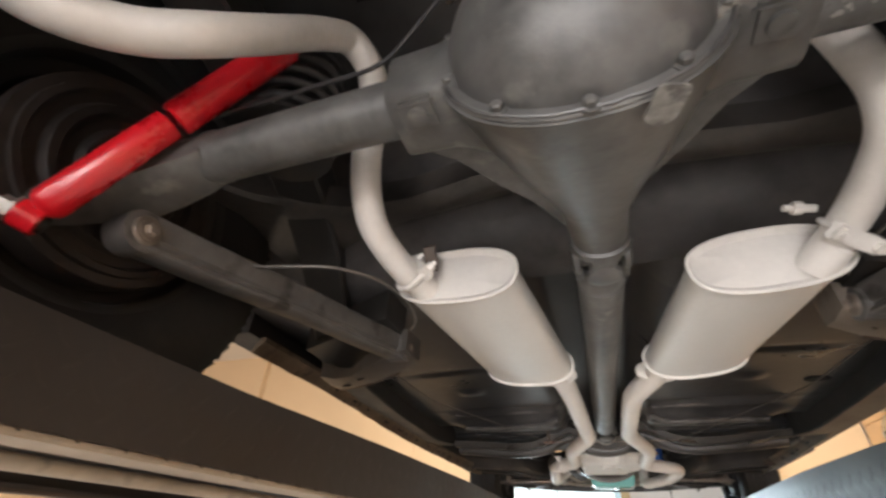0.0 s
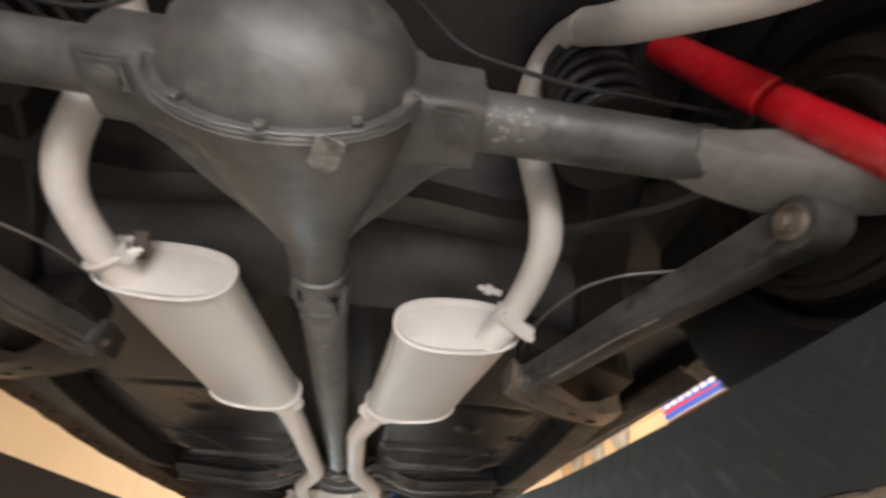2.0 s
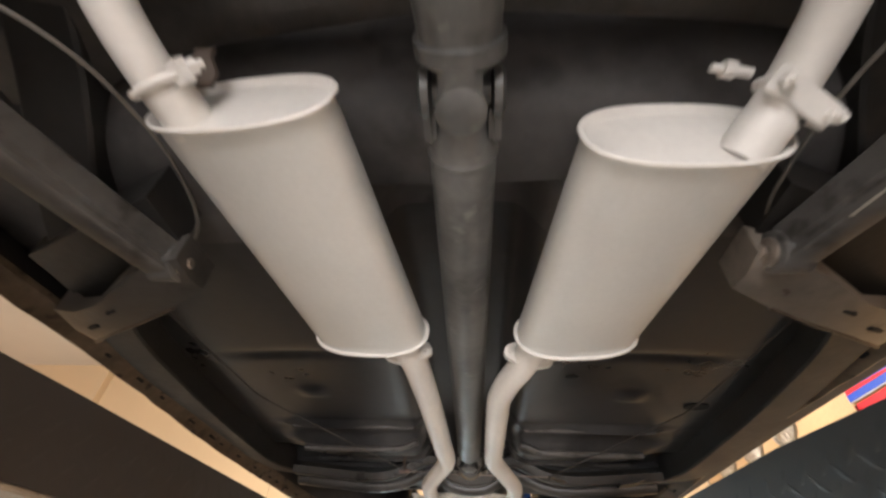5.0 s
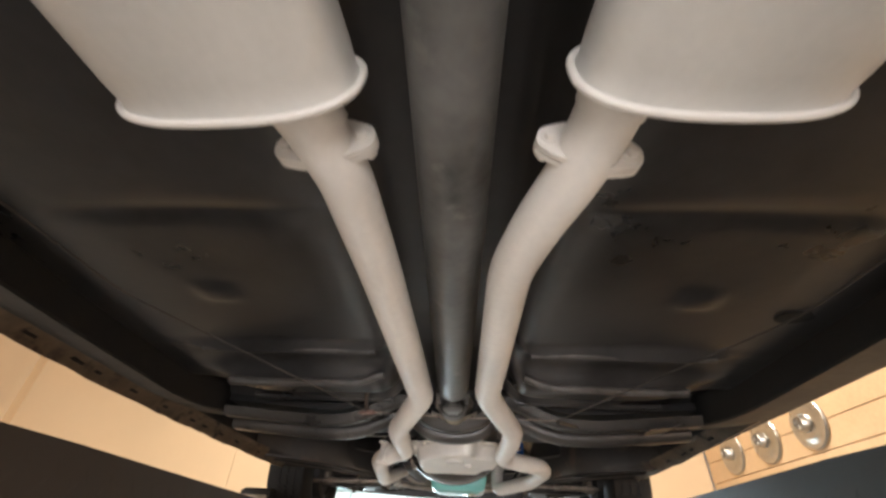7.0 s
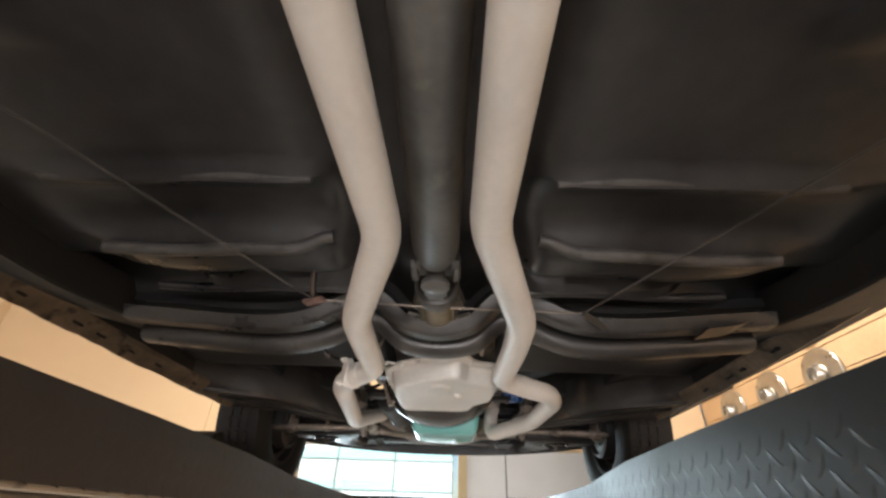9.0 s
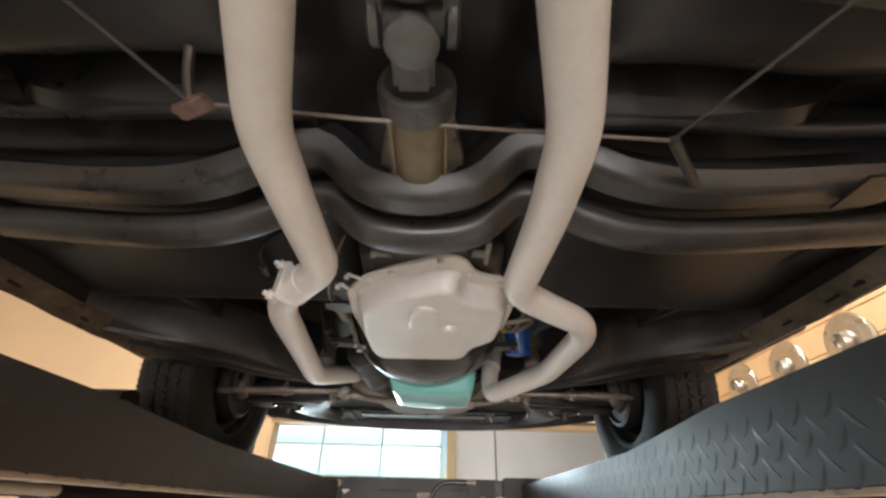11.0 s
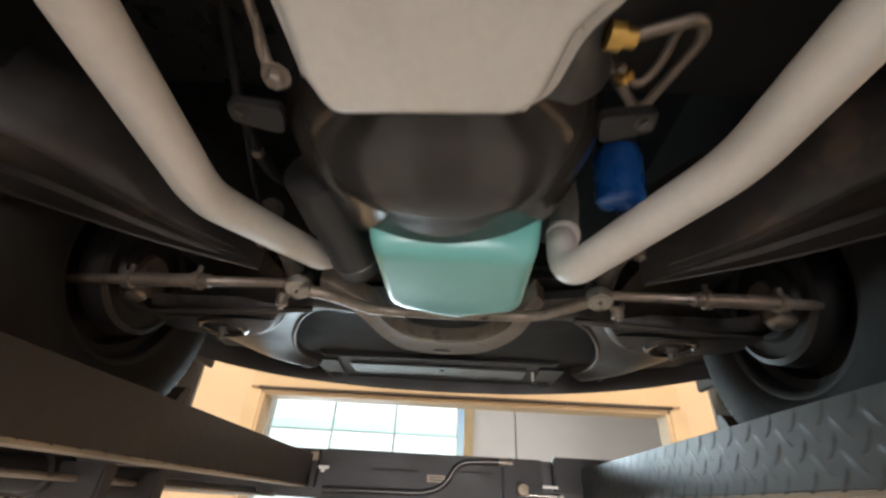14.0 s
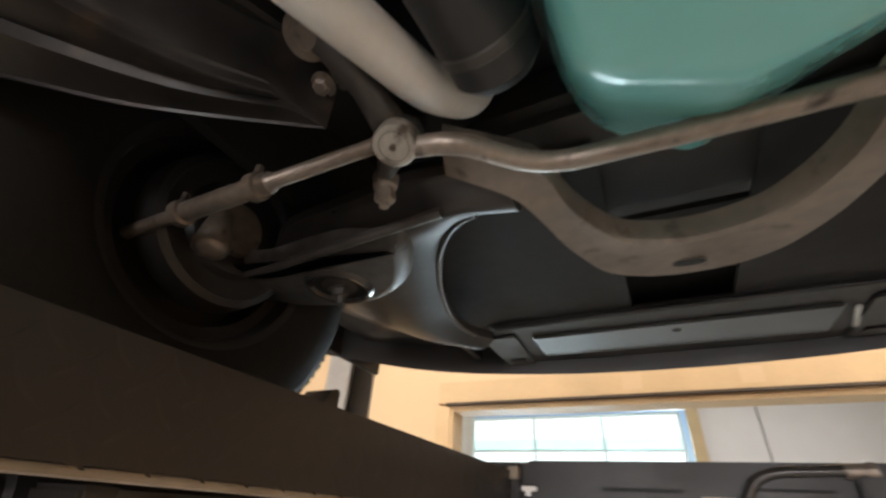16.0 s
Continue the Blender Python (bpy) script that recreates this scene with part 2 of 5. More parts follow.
def turned(p0, axis, profile, seg=24, bm=None, cap=True):
    """A turned piece: profile of (distance along the axis, radius)."""
    p0, axis = Vector(p0), Vector(axis).normalized()
    ref = Vector((0, 0, 1)) if abs(axis.z) < 0.9 else Vector((1, 0, 0))
    s = axis.cross(ref).normalized()
    u = s.cross(axis)
    rings = []
    for d, r in profile:
        r = max(r, 0.0004)
        rings.append([p0 + axis * d + (s * math.cos(2 * math.pi * i / seg) + u * math.sin(2 * math.pi * i / seg)) * r for i in range(seg)])
    return loft(rings, cap, cap, bm)


def block(centre, size, bevel=0.004, rot=(0, 0, 0), bm=None, seg=2):
    bm2 = bmesh.new()
    bmesh.ops.create_cube(bm2, size=1)
    bmesh.ops.transform(bm2, matrix=pose(*centre, *rot) @ Matrix.Diagonal((*size, 1)), verts=bm2.verts)
    if bevel:
        bmesh.ops.bevel(bm2, geom=bm2.edges[:], offset=bevel, segments=seg, affect="EDGES", clamp_overlap=True)
    if bm is None:
        return bm2
    me = bpy.data.meshes.new("tmp")
    bm2.to_mesh(me)
    bm2.free()
    bm.from_mesh(me)
    bpy.data.meshes.remove(me)
    return bm


def prism(outline, z0, z1, bevel=0.0, bm=None):
    """A flat outline of (x, y) raised from z0 to z1."""
    b = loft([[Vector((x, y, z0)) for x, y in outline], [Vector((x, y, z1)) for x, y in outline]], bm=bm)
    if bevel:
        bmesh.ops.bevel(b, geom=b.edges[:], offset=bevel, segments=2, affect="EDGES", clamp_overlap=True)
    return b


def hexbolt(p, axis, r=0.007, h=0.006, washer=True):
    bm = turned(p, axis, [(-0.002, r * 0.9), (h, r), (h * 1.25, r * 0.75)], 6)
    if washer:
        turned(p, axis, [(-0.001, r * 1.5), (0.0015, r * 1.5)], 14, bm)
    return bm


def superoval(w, h, n=2.7, seg=40):
    out = []
    for i in range(seg):
        a = 2 * math.pi * i / seg
        c, s = math.cos(a), math.sin(a)
        out.append((w / 2 * math.copysign(abs(c) ** (2 / n), c), h / 2 * math.copysign(abs(s) ** (2 / n), s)))
    return out


def shrink(outline, d):
    """An outline moved inwards by d."""
    n = len(outline)
    area = sum(outline[i][0] * outline[(i + 1) % n][1] - outline[(i + 1) % n][0] * outline[i][1] for i in range(n))
    sg = 1 if area > 0 else -1
    out = []
    for i in range(n):
        a, b, c = (Vector(outline[k % n]) for k in (i - 1, i, i + 1))
        u, v = (b - a).normalized(), (c - b).normalized()
        nu, nv = Vector((-u.y, u.x)) * sg, Vector((-v.y, v.x)) * sg
        m = (nu + nv).normalized()
        out.append(tuple(b + m * d / max(0.5, m.dot(nu))))
    return out


def rounded(outline, radius, steps=4):
    pts = [Vector((x, y, 0)) for x, y in outline]
    out = []
    for i in range(len(pts)):
        a, b, c = pts[i - 1], pts[i], pts[(i + 1) % len(pts)]
        u, v = a - b, c - b
        r = min(radius, u.length * 0.45, v.length * 0.45)
        p, q = b + u.normalized() * r, b + v.normalized() * r
        for k in range(steps + 1):
            s = k / steps
            w = (1 - s) ** 2 * p + 2 * s * (1 - s) * b + s * s * q
            out.append((w.x, w.y))
    return out


# ---- the building ----
def room():
    # concrete floor
    structure("floor", block((0, 3.5, -0.05), (16, 19, 0.1), 0), CONCRETE, "smooth grey concrete garage floor", "floor")
    structure("ceiling", block((0, 3.5, 4.35), (16, 19, 0.1), 0), CEILING, "white painted garage ceiling", "ceiling")
    # west wall with vertical panel seams
    w = thing("wall_west", "cream painted wall panels with thin vertical seams", "wall", (-7.4, 0, 0), kind="structure")
    for k in range(9):
        y0 = -5.0 + 1.22 * k + 0.05
        part("panel", block((-7.46, y0 + 0.61, 2.15), (0.1, 1.214, 4.3), 0.003), CREAM, w)
    # east wall of horizontal boards
    e = thing("wall_east", "varnished tan wooden board wall", "wall", (2.75, 0, 0), kind="structure")
    for k in range(22):
        part("board", block((2.81, 0.45, 0.098 + 0.196 * k), (0.1, 11.0, 0.192), 0.004), PANEL, e)
    # north wall with the wide opening into the next bay
    n = thing("wall_north", "cream painted wall round a wide opening", "wall", (0, 5.97, 0), kind="structure")
    part("wall_side", block((-2.085, 6.04, 2.15), (1.026, 0.14, 4.3), 0.003), CREAM, n, smooth=False)
    part("wall_side", block((-4.176, 6.04, 2.15), (3.148, 0.14, 4.3), 0.003), CREAM, n, smooth=False)
    part("wall_side", block((-6.583, 6.04, 2.15), (1.654, 0.14, 4.3), 0.003), CREAM, n, smooth=False)
    part("wall_side", block((2.245, 6.04, 2.15), (1.018, 0.14, 4.3), 0.003), CREAM, n, smooth=False)
    part("wall_top", block((0.08, 6.04, 3.29), (3.30, 0.14, 2.02), 0), CREAM, n, smooth=False)
    tr = thing("trim_opening", "cream painted wooden casing round the opening", "trim", (0, 5.95, 0), kind="structure")
    part("head_casing", block((0.08, 5.955, 2.385), (3.5, 0.035, 0.16), 0.005), TRIM, tr)
    part("head_jamb", block((0.08, 6.06, 2.264), (3.29, 0.20, 0.03), 0.004), TRIM, tr)
    part("drip_cap", block((0.08, 5.945, 2.297), (3.36, 0.05, 0.016), 0.003), RUSTY, tr, "brown edge bead")
    for x in (-0.25, 0.42):
        part("stain", block((x, 5.936, 2.385), (0.12, 0.004, 0.10), 0.001), CREAM, tr)
    part("side_casing", block((-1.63, 5.955, 1.14), (0.13, 0.035, 2.28), 0.005), TRIM, tr)
    part("side_casing", block((1.80, 5.955, 1.14), (0.13, 0.035, 2.28), 0.005), TRIM, tr)
    part("side_jamb", block((-1.56, 6.04, 1.13), (0.03, 0.18, 2.25), 0.004), TRIM, tr)
    part("side_jamb", block((1.72, 6.04, 1.13), (0.03, 0.18, 2.25), 0.004), TRIM, tr)
    # the bay beyond: pale walls and a glazed sectional door
    structure("wall_far", block((4.2, 12.1, 2.15), (7.6, 0.12, 4.3), 0), WHITEWALL, "pale lilac wall of the next bay", "wall")
    structure("wall_far_side", block((-5.6, 9.0, 2.15), (0.12, 6.3, 4.3), 0), CREAM, "cream side wall of the next bay", "wall")
    structure("wall_far_east", block((6.6, 9.0, 2.15), (0.12, 6.3, 4.3), 0), WHITEWALL, "pale side wall of the next bay", "wall")
    structure("wall_far_head", block((-2.6, 12.1, 3.9), (6.0, 0.12, 0.8), 0), WHITEWALL, "pale wall above the glazed door", "wall")
    structure("wall_far_edge", block((-4.75, 12.1, 1.75), (1.7, 0.12, 3.5), 0), WHITEWALL, "pale wall beside the glazed door", "wall")
    structure("trim_far_post", block((0.34, 12.0, 2.0), (0.2, 0.12, 4.0), 0.01), TRIM, "cream wooden post beside the glazed door", "trim")
    structure("trim_far_seam", block((1.33, 12.03, 2.1), (0.02, 0.02, 4.2), 0), SATIN, "thin dark seam strip between wall panels", "trim")
    d = thing("door_sectional", "bright glazed sectional garage door with white frame", "door", (-1.9, 12.0, 0), kind="structure")
    for r in range(6):
        for c in range(3):
            cx, cz = -3.215 + 1.33 * c, 0.01 + 0.62 * r
            part("pane", block((cx, 12.05, cz + 0.10), (1.28, 0.012, 0.39), 0), DAY, d)
            part("pane", block((cx, 12.05, cz - 0.190), (1.28, 0.012, 0.19), 0), GLASS_LOW, d, "bluish lower part of the pane")
    for r in range(7):
        part("rail", block((-1.885, 12.03, 0.62 * r - 0.30), (4.06, 0.04, 0.045), 0.006), DOORFRAME, d)
    for c in range(4):
        part("stile", block((-3.88 + 1.33 * c, 12.03, 1.72), (0.05, 0.045, 3.44), 0.006), DOORFRAME, d)
    # south wall with the open door behind the car
    s = thing("wall_south", "cream wall with a wide open doorway", "wall", (0, -5.0, 0), kind="structure")
    part("wall_side", block((-4.85, -5.06, 2.15), (5.1, 0.12, 4.3), 0), CREAM, s, smooth=False)
    part("wall_side", block((2.55, -5.06, 2.15), (0.5, 0.12, 4.3), 0), CREAM, s, smooth=False)
    part("wall_top", block((0, -5.06, 3.7), (4.6, 0.12, 1.2), 0), CREAM, s, smooth=False)


room()


# ---- the car's body and frame ----
AX = (0.01, 0.035, 1.928)  # middle of the rear axle


def car_body():
    car = thing("car", "old saloon car raised on the lift, black undercoated underside", "car", (0, 1.6, 1.62))
    # floor pan: pressed sheet with a tunnel and cross ribs, and the rear section over the axle, coloured paler as if
    # lit from behind
    xs = [-0.88 + 1.76 * i / 110 for i in range(111)]
    ys = [-0.9 + 3.75 * j / 300 for j in range(301)]

    def sheet(name, rows, mat, label=""):
        bm = bmesh.new()
        grid = []
        for y in rows:
            row = []
            for x in xs:
                z = 1.995
                ax = abs(x)
                tunnel = 0.10 / (1 + math.exp((ax - 0.145) / 0.012)) if y > 0.55 else 0
                wide = 1 / (1 + math.exp((ax - 0.62) / 0.03)) - 1 / (1 + math.exp((ax - 0.175) / 0.012))
                wave = 0.006 * math.sin(ax * 16)
                rib = -0.040 * wide * (1 / (1 + math.exp(-(y - 1.758 - wave) / 0.006)) - 1 / (1 + math.exp(-(y - 1.858 - wave) / 0.006)))
                rib += -0.020 * wide * math.exp(-((y - 1.60) / 0.012) ** 2) - 0.030 * wide * math.exp(-((y - 1.935 - wave) / 0.028) ** 2)
                rib += wide * (0.045 * math.exp(-((y - 1.893 - wave) / 0.017) ** 4) + 0.05 * math.exp(-((y - 2.005) / 0.028) ** 4) + 0.02 * math.exp(-((y - 1.685) / 0.05) ** 4))
                rib += 0.075 / (1 + math.exp(-(ax - 0.52) / 0.02)) * math.exp(-((y - 1.955) / 0.085) ** 4)
                rib += 0.008 * wide * math.exp(-((y - 1.12) / 0.02) ** 2)
                for px, py in ((0.47, 1.37),):
                    rib += -0.010 * math.exp(-(((ax - px) / 0.035) ** 4) - (((y - py) / 0.03) ** 4))
                dish = 0.012 * math.exp(-((ax - 0.42) / 0.16) ** 2 - ((y - 1.32) / 0.22) ** 2)
                up = 0.30 / (1 + math.exp((y - 0.385) / 0.03))  # over the axle
                front = 0.18 / (1 + math.exp(-(y - 2.595) / 0.009))
                row.append(bm.verts.new((x, y, z + tunnel + rib + dish + up + front)))
            grid.append(row)
        for a, b in zip(grid, grid[1:]):
            for i in range(len(xs) - 1):
                bm.faces.new((a[i], a[i + 1], b[i + 1], b[i]))
        bm.normal_update()
        bmesh.ops.solidify(bm, geom=bm.faces[:], thickness=0.01)
        return part(name, bm, mat, car, label)
    pan = sheet("floor_pan", ys[127:], UNDERCOAT)
    sheet("rear_floor", ys[90:128], UNDERCOAT_LIT, "rear floor section, paler grey as if lit from behind")
    sheet("axle_arch", ys[:91], UNDERCOAT)
    for s in (-1, 1):
        for y0, z0, rr, m in ((1.768, 1.949, 0.012, CREST_SHEEN), (1.602, 1.970, 0.006, CREST_SHEEN), (1.940, 1.963, 0.010, UNDERCOAT)):
            pts = []
            for k in range(24):
                ax = 0.185 + 0.42 * k / 23
                lift = (0.022 if rr > 0.01 else 0.0) * math.exp(-((ax - 0.185) / 0.045) ** 2)
                pts.append((s * ax, y0 + 0.006 * math.sin(ax * 16) - lift * 0.8, z0 + lift))
            part("floor_bead", sweep(pts, circle(rr, 10), up=(0, 1, 0)), m, pan)
    for s in (-1, 1):
        # sill and pinch flange
        part("sill", sweep([(s * 0.875, 0.55, 1.985), (s * 0.875, 1.5, 1.995), (s * 0.87, 2.72, 1.985)], [(-0.05, -0.052), (0.04, -0.052), (0.05, 0.1), (-0.05, 0.1)]), SATIN, car)
        # unseen sheet added to stop wall light showing past the floor
        part("side_light_stop", block((s * 0.915, 1.6, 2.25), (0.02, 2.7, 0.5), 0), VOID, car)
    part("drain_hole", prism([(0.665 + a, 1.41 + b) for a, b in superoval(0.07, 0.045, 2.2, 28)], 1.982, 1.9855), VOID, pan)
    # engine bay roof, inner wings, boot floor: near-black, their shade put into the colour
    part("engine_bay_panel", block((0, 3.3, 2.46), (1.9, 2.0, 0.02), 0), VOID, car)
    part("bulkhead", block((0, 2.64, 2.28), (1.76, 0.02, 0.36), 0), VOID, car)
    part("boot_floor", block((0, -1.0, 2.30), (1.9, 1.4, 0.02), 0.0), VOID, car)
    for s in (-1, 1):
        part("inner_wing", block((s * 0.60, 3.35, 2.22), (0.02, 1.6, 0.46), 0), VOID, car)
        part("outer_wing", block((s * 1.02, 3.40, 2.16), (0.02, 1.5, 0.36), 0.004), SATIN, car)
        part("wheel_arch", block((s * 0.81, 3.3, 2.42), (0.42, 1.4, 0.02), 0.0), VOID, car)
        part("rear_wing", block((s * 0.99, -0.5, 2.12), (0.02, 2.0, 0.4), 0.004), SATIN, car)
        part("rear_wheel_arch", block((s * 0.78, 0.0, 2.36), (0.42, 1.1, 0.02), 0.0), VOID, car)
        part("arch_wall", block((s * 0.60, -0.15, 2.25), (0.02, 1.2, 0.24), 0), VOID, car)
    # unseen panel added to keep rear daylight off the upper underbody
    part("rear_light_stop", block((0, -1.28, 2.045), (1.9, 0.02, 0.51), 0.004), SATIN, car)
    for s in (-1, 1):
        # added sheet that stops wall light showing through the wheel arch
        part("toe_light_stop", block((s * 0.76, 2.862, 2.24), (0.34, 0.012, 0.50), 0), VOID, car)
    # near-black fill, painting the shade behind the crossmember
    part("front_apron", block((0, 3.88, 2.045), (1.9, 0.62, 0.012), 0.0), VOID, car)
    # front valance and radiator support
    pts = [(-1.06, 3.90, 1.985), (-0.75, 4.1, 1.958), (-0.35, 4.16, 1.940), (0, 4.17, 1.936), (0.35, 4.16, 1.942), (0.75, 4.1, 1.968), (1.06, 3.90, 2.0)]
    part("front_valance", sweep(fillet(pts, 0.2), [(-0.012, -0.0), (0.006, -0.006), (0.012, 0.02), (0.02, 0.25), (-0.0, 0.25)]), SATIN, car)
    rs = part("radiator_support", block((-0.04, 4.0, 1.985), (0.86, 0.32, 0.016), 0.006), SATIN, car)
    part("lip", pipe([(-0.45, 3.845, 1.972), (0.36, 3.835, 1.974)], 0.005, 0.01, 8), SATIN, rs)
    part("centre_panel", block((-0.045, 4.00, 1.972), (0.66, 0.15, 0.010), 0.004), BLACKGLOSS, rs)
    part("drain_hole", turned((-0.03, 3.965, 1.968), (0, 0, -1), [(0, 0.009), (0.002, 0.010)], 16), VOID, rs)
    for x in (-0.46, 0.37):
        part("stay", prism(rounded([(x - 0.045, 3.90), (x + 0.045, 3.90), (x + 0.04, 4.13), (x - 0.04, 4.13)], 0.012), 1.968, 1.975), FRAME, rs)
        part("slot", prism(rounded([(x - 0.022, 4.07), (x + 0.022, 4.07), (x + 0.022, 4.10), (x - 0.022, 4.10)], 0.006), 1.963, 1.966), VOID, rs)
    part("clip", block((0.315, 3.99, 1.966), (0.010, 0.12, 0.008), 0.003, (0, 0, -10)), ZINC, rs)
    return car


def car_frame(car):
    box = [(-0.045, -0.03), (-0.040, -0.035), (0.040, -0.035), (0.045, -0.03), (0.045, 0.055), (-0.045, 0.055)]
    for s in (-1, 1):
        pts = [(s * 0.47, -1.3, 2.14), (s * 0.46, -0.1, 2.15), (s * 0.50, 0.28, 2.08), (s * 0.62, 0.62, 1.935), (s * 0.76, 0.9, 1.957), (s * 0.80, 1.3, 1.955), (s * 0.80, 1.9, 1.945), (s * 0.77, 2.35, 2.03), (s * 0.66, 2.70, 2.03), (s * 0.44, 2.98, 2.03), (s * 0.43, 3.2, 2.09), (s * 0.42, 4.0, 2.12)]
        rail = part("frame_rail", sweep(fillet(pts, 0.18, 6), box, up=(0, 0, 1)), FRAME, car)
        # widened torque box: sloped rear face, two pressed steps, drilled holes
        stations = (((0.845, 2.50), (0.835, 2.56), (0.835, 2.64), (0.835, 2.80)), ((0.75, 2.605), (0.715, 2.635), (0.745, 2.715), (0.775, 2.815)), ((0.655, 2.655), (0.617, 2.685), (0.665, 2.780), (0.70, 2.84)), ((0.565, 2.715), (0.545, 2.755), (0.605, 2.830), (0.625, 2.905)), ((0.512, 2.765), (0.505, 2.865), (0.535, 2.918), (0.555, 2.968)), ((0.487, 2.86), (0.450, 2.962), (0.470, 2.985), (0.475, 3.018)), ((0.43, 2.97), (0.39, 3.02), (0.395, 3.035), (0.37, 3.08)))
        rear, step, step2, lead = [fillet([Vector((s * x, y, 0)) for x, y in col], 0.06, 3) for col in zip(*stations)]
        rings = []
        for r, p, q, f in zip(rear, step, step2, lead):
            row = [(r, r, 0, 2.04), (r, r, 0, 1.985), (r, p, 0.35, 1.940), (r, p, 0.8, 1.916), (r, p, 0.94, 1.914), (r, p, 1.0, 1.904), (p, q, 0.08, 1.903), (p, q, 0.5, 1.906), (p, q, 0.90, 1.911), (q, f, 0.02, 1.902), (q, f, 0.5, 1.906), (q, f, 0.92, 1.905), (q, f, 0.96, 1.902), (q, f, 1.0, 1.903), (q, f, 1.0, 2.04)]
            rings.append([Vector((a.x + (b.x - a.x) * u, a.y + (b.y - a.y) * u, z)) for a, b, u, z in row])
        tb = part("torque_box", loft(rings), TORQUE, car, "dull black torque box")
        # near-black discs on the surface paint the dark of the holes
        for x, y, w, h in ((0.640, 2.762, 0.048, 0.024), (0.744, 2.675, 0.030, 0.022), (0.757, 2.745, 0.022, 0.015)):
            m = pose(s * x, y, 0, 0, 0, -44 * s)
            part("hole", prism([tuple((m @ Vector((a, b, 0)))[:2]) for a, b in superoval(w, h, 2.1, 24)], 1.9035, 1.9060), VOID, tb)
        rng = random.Random(21 + s)
        za, zb, zc, zd, ze = (1.918, 1.938, 1.951, 1.918, 1.912) if s > 0 else (1.916, 1.923, 1.903, 1.910, 1.910)
        run = fillet([(s * 0.842, 0.6, za), (s * 0.842, 1.0, zb), (s * 0.841, 1.6, zc), (s * 0.828, 2.4, zd), (s * 0.79, 2.78, ze)], 0.2)
        dense = []
        for p, q in zip(run, run[1:]):
            n = max(1, int((q - p).length / 0.035))
            dense += [p + (q - p) * (k / n) for k in range(n)]
        dense.append(run[-1])
        rings = []
        for p in dense:
            e = rng.uniform(-0.004, 0.004)
            rings.append([p + Vector((s * a, 0, z)) for a, z in ((-0.024, 0.022), (-0.022, 0.010), (-0.004, -0.004 + e * 0.4), (0.006 + e, -0.020 + e), (0.011 + e, -0.019 + e), (0.004, 0.004), (-0.010, 0.022))])
        seam = part("pinch_seam", loft(rings), SILLBROWN, car, "dirty brown torn sill flange")
        for k in range(14):
            y = 1.0 + 0.125 * k + rng.uniform(-0.02, 0.02)
            p = min(dense, key=lambda v: abs(v.y - y))
            part("slot", block((p.x - s * 0.006, p.y, p.z - 0.0015), (0.012, rng.uniform(0.018, 0.04), 0.006), 0.003, (0, s * 38, 0)), VOID, seam)
        # bracket that carries the trailing arm; right coloured as lit, left as shaded
        br = part("arm_bracket", loft([[Vector((s * x, y, z)) for y, z in ((ya, zb), ((ya + yb) / 2, zb - 0.006), (yb, zb), (yb, zb + th), (ya, zb + th))] for x, ya, yb, zb, th in (
            (0.405, 0.585, 0.665, 1.862, 0.05), (0.47, 0.60, 0.70, 1.850, 0.05), (0.54, 0.645, 0.735, 1.846, 0.03), (0.60, 0.690, 0.765, 1.848, 0.02), (0.66, 0.715, 0.80, 1.853, 0.03), (0.72, 0.73, 0.845, 1.868, 0.05))]), BAND if s > 0 else GREASY, car, "slotted arm bracket, right one browner as if lit")
        part("slot", block((s * 0.575, 0.70, 1.8435), (0.030, 0.010, 0.006), 0.003, (0, 0, s * 28)), VOID, br)
        part("slot", block((s * 0.645, 0.752, 1.8475), (0.040, 0.015, 0.008), 0.004, (0, s * -6, s * 28)), VOID, br)
        part("flange_edge", pipe([(s * 0.47, 0.70, 1.851), (s * 0.54, 0.735, 1.847), (s * 0.60, 0.765, 1.849), (s * 0.66, 0.80, 1.854), (s * 0.72, 0.845, 1.868)], 0.004, 0.05, 8), RUSTY, br)
        part("rail_gusset", loft([[Vector((s * x, y, z)) for y, z in ((ya, 1.90), (yb, 1.90), (yb, 1.97), (ya, 1.97))] for x, ya, yb in ((0.42, 0.50, 0.60), (0.56, 0.56, 0.70), (0.70, 0.62, 0.84))]), FRAME, car, smooth=False)

    # cross member under the gearbox, humped over the pipes
    def hump(y, lip, dip=0.018, slope=-0.03):
        out = []
        for i in range(97):
            x = -0.74 + 1.48 * i / 96
            ax = abs(x)
            arch = math.exp(-((ax - 0.155) / (0.105 if ax > 0.155 else 0.048)) ** 2)
            h = 0.054 * arch - dip * math.exp(-(x / 0.075) ** 2) - 0.008 * math.exp(-((ax - 0.40) / 0.12) ** 2) + 0.10 * max(0, ax - 0.50) ** 1.3
            out.append((x, y + 0.006 * math.exp(-(x / 0.1) ** 2) + slope * x - 0.016 * arch, 1.912 + h + lip))
        return out
    strap = [(0.018, 0.028), (0.002, 0.014), (-0.035, 0.012), (-0.035, 0.006), (-0.033, 0.002), (-0.029, 0.001), (-0.003, 0.000), (0.003, -0.001), (0.008, 0.001), (0.012, 0.006), (0.020, 0.022), (0.022, 0.026)]
    part("gearbox_crossmember", sweep(hump(2.022, 0.0), strap, up=(0, 0, 1)), CROSS, car)
    part("front_crosstube", sweep(hump(2.125, 0.004, 0.010, -0.025), superoval(0.062, 0.050, 2.4, 20), up=(0, 0, 1)), CROSS, car)
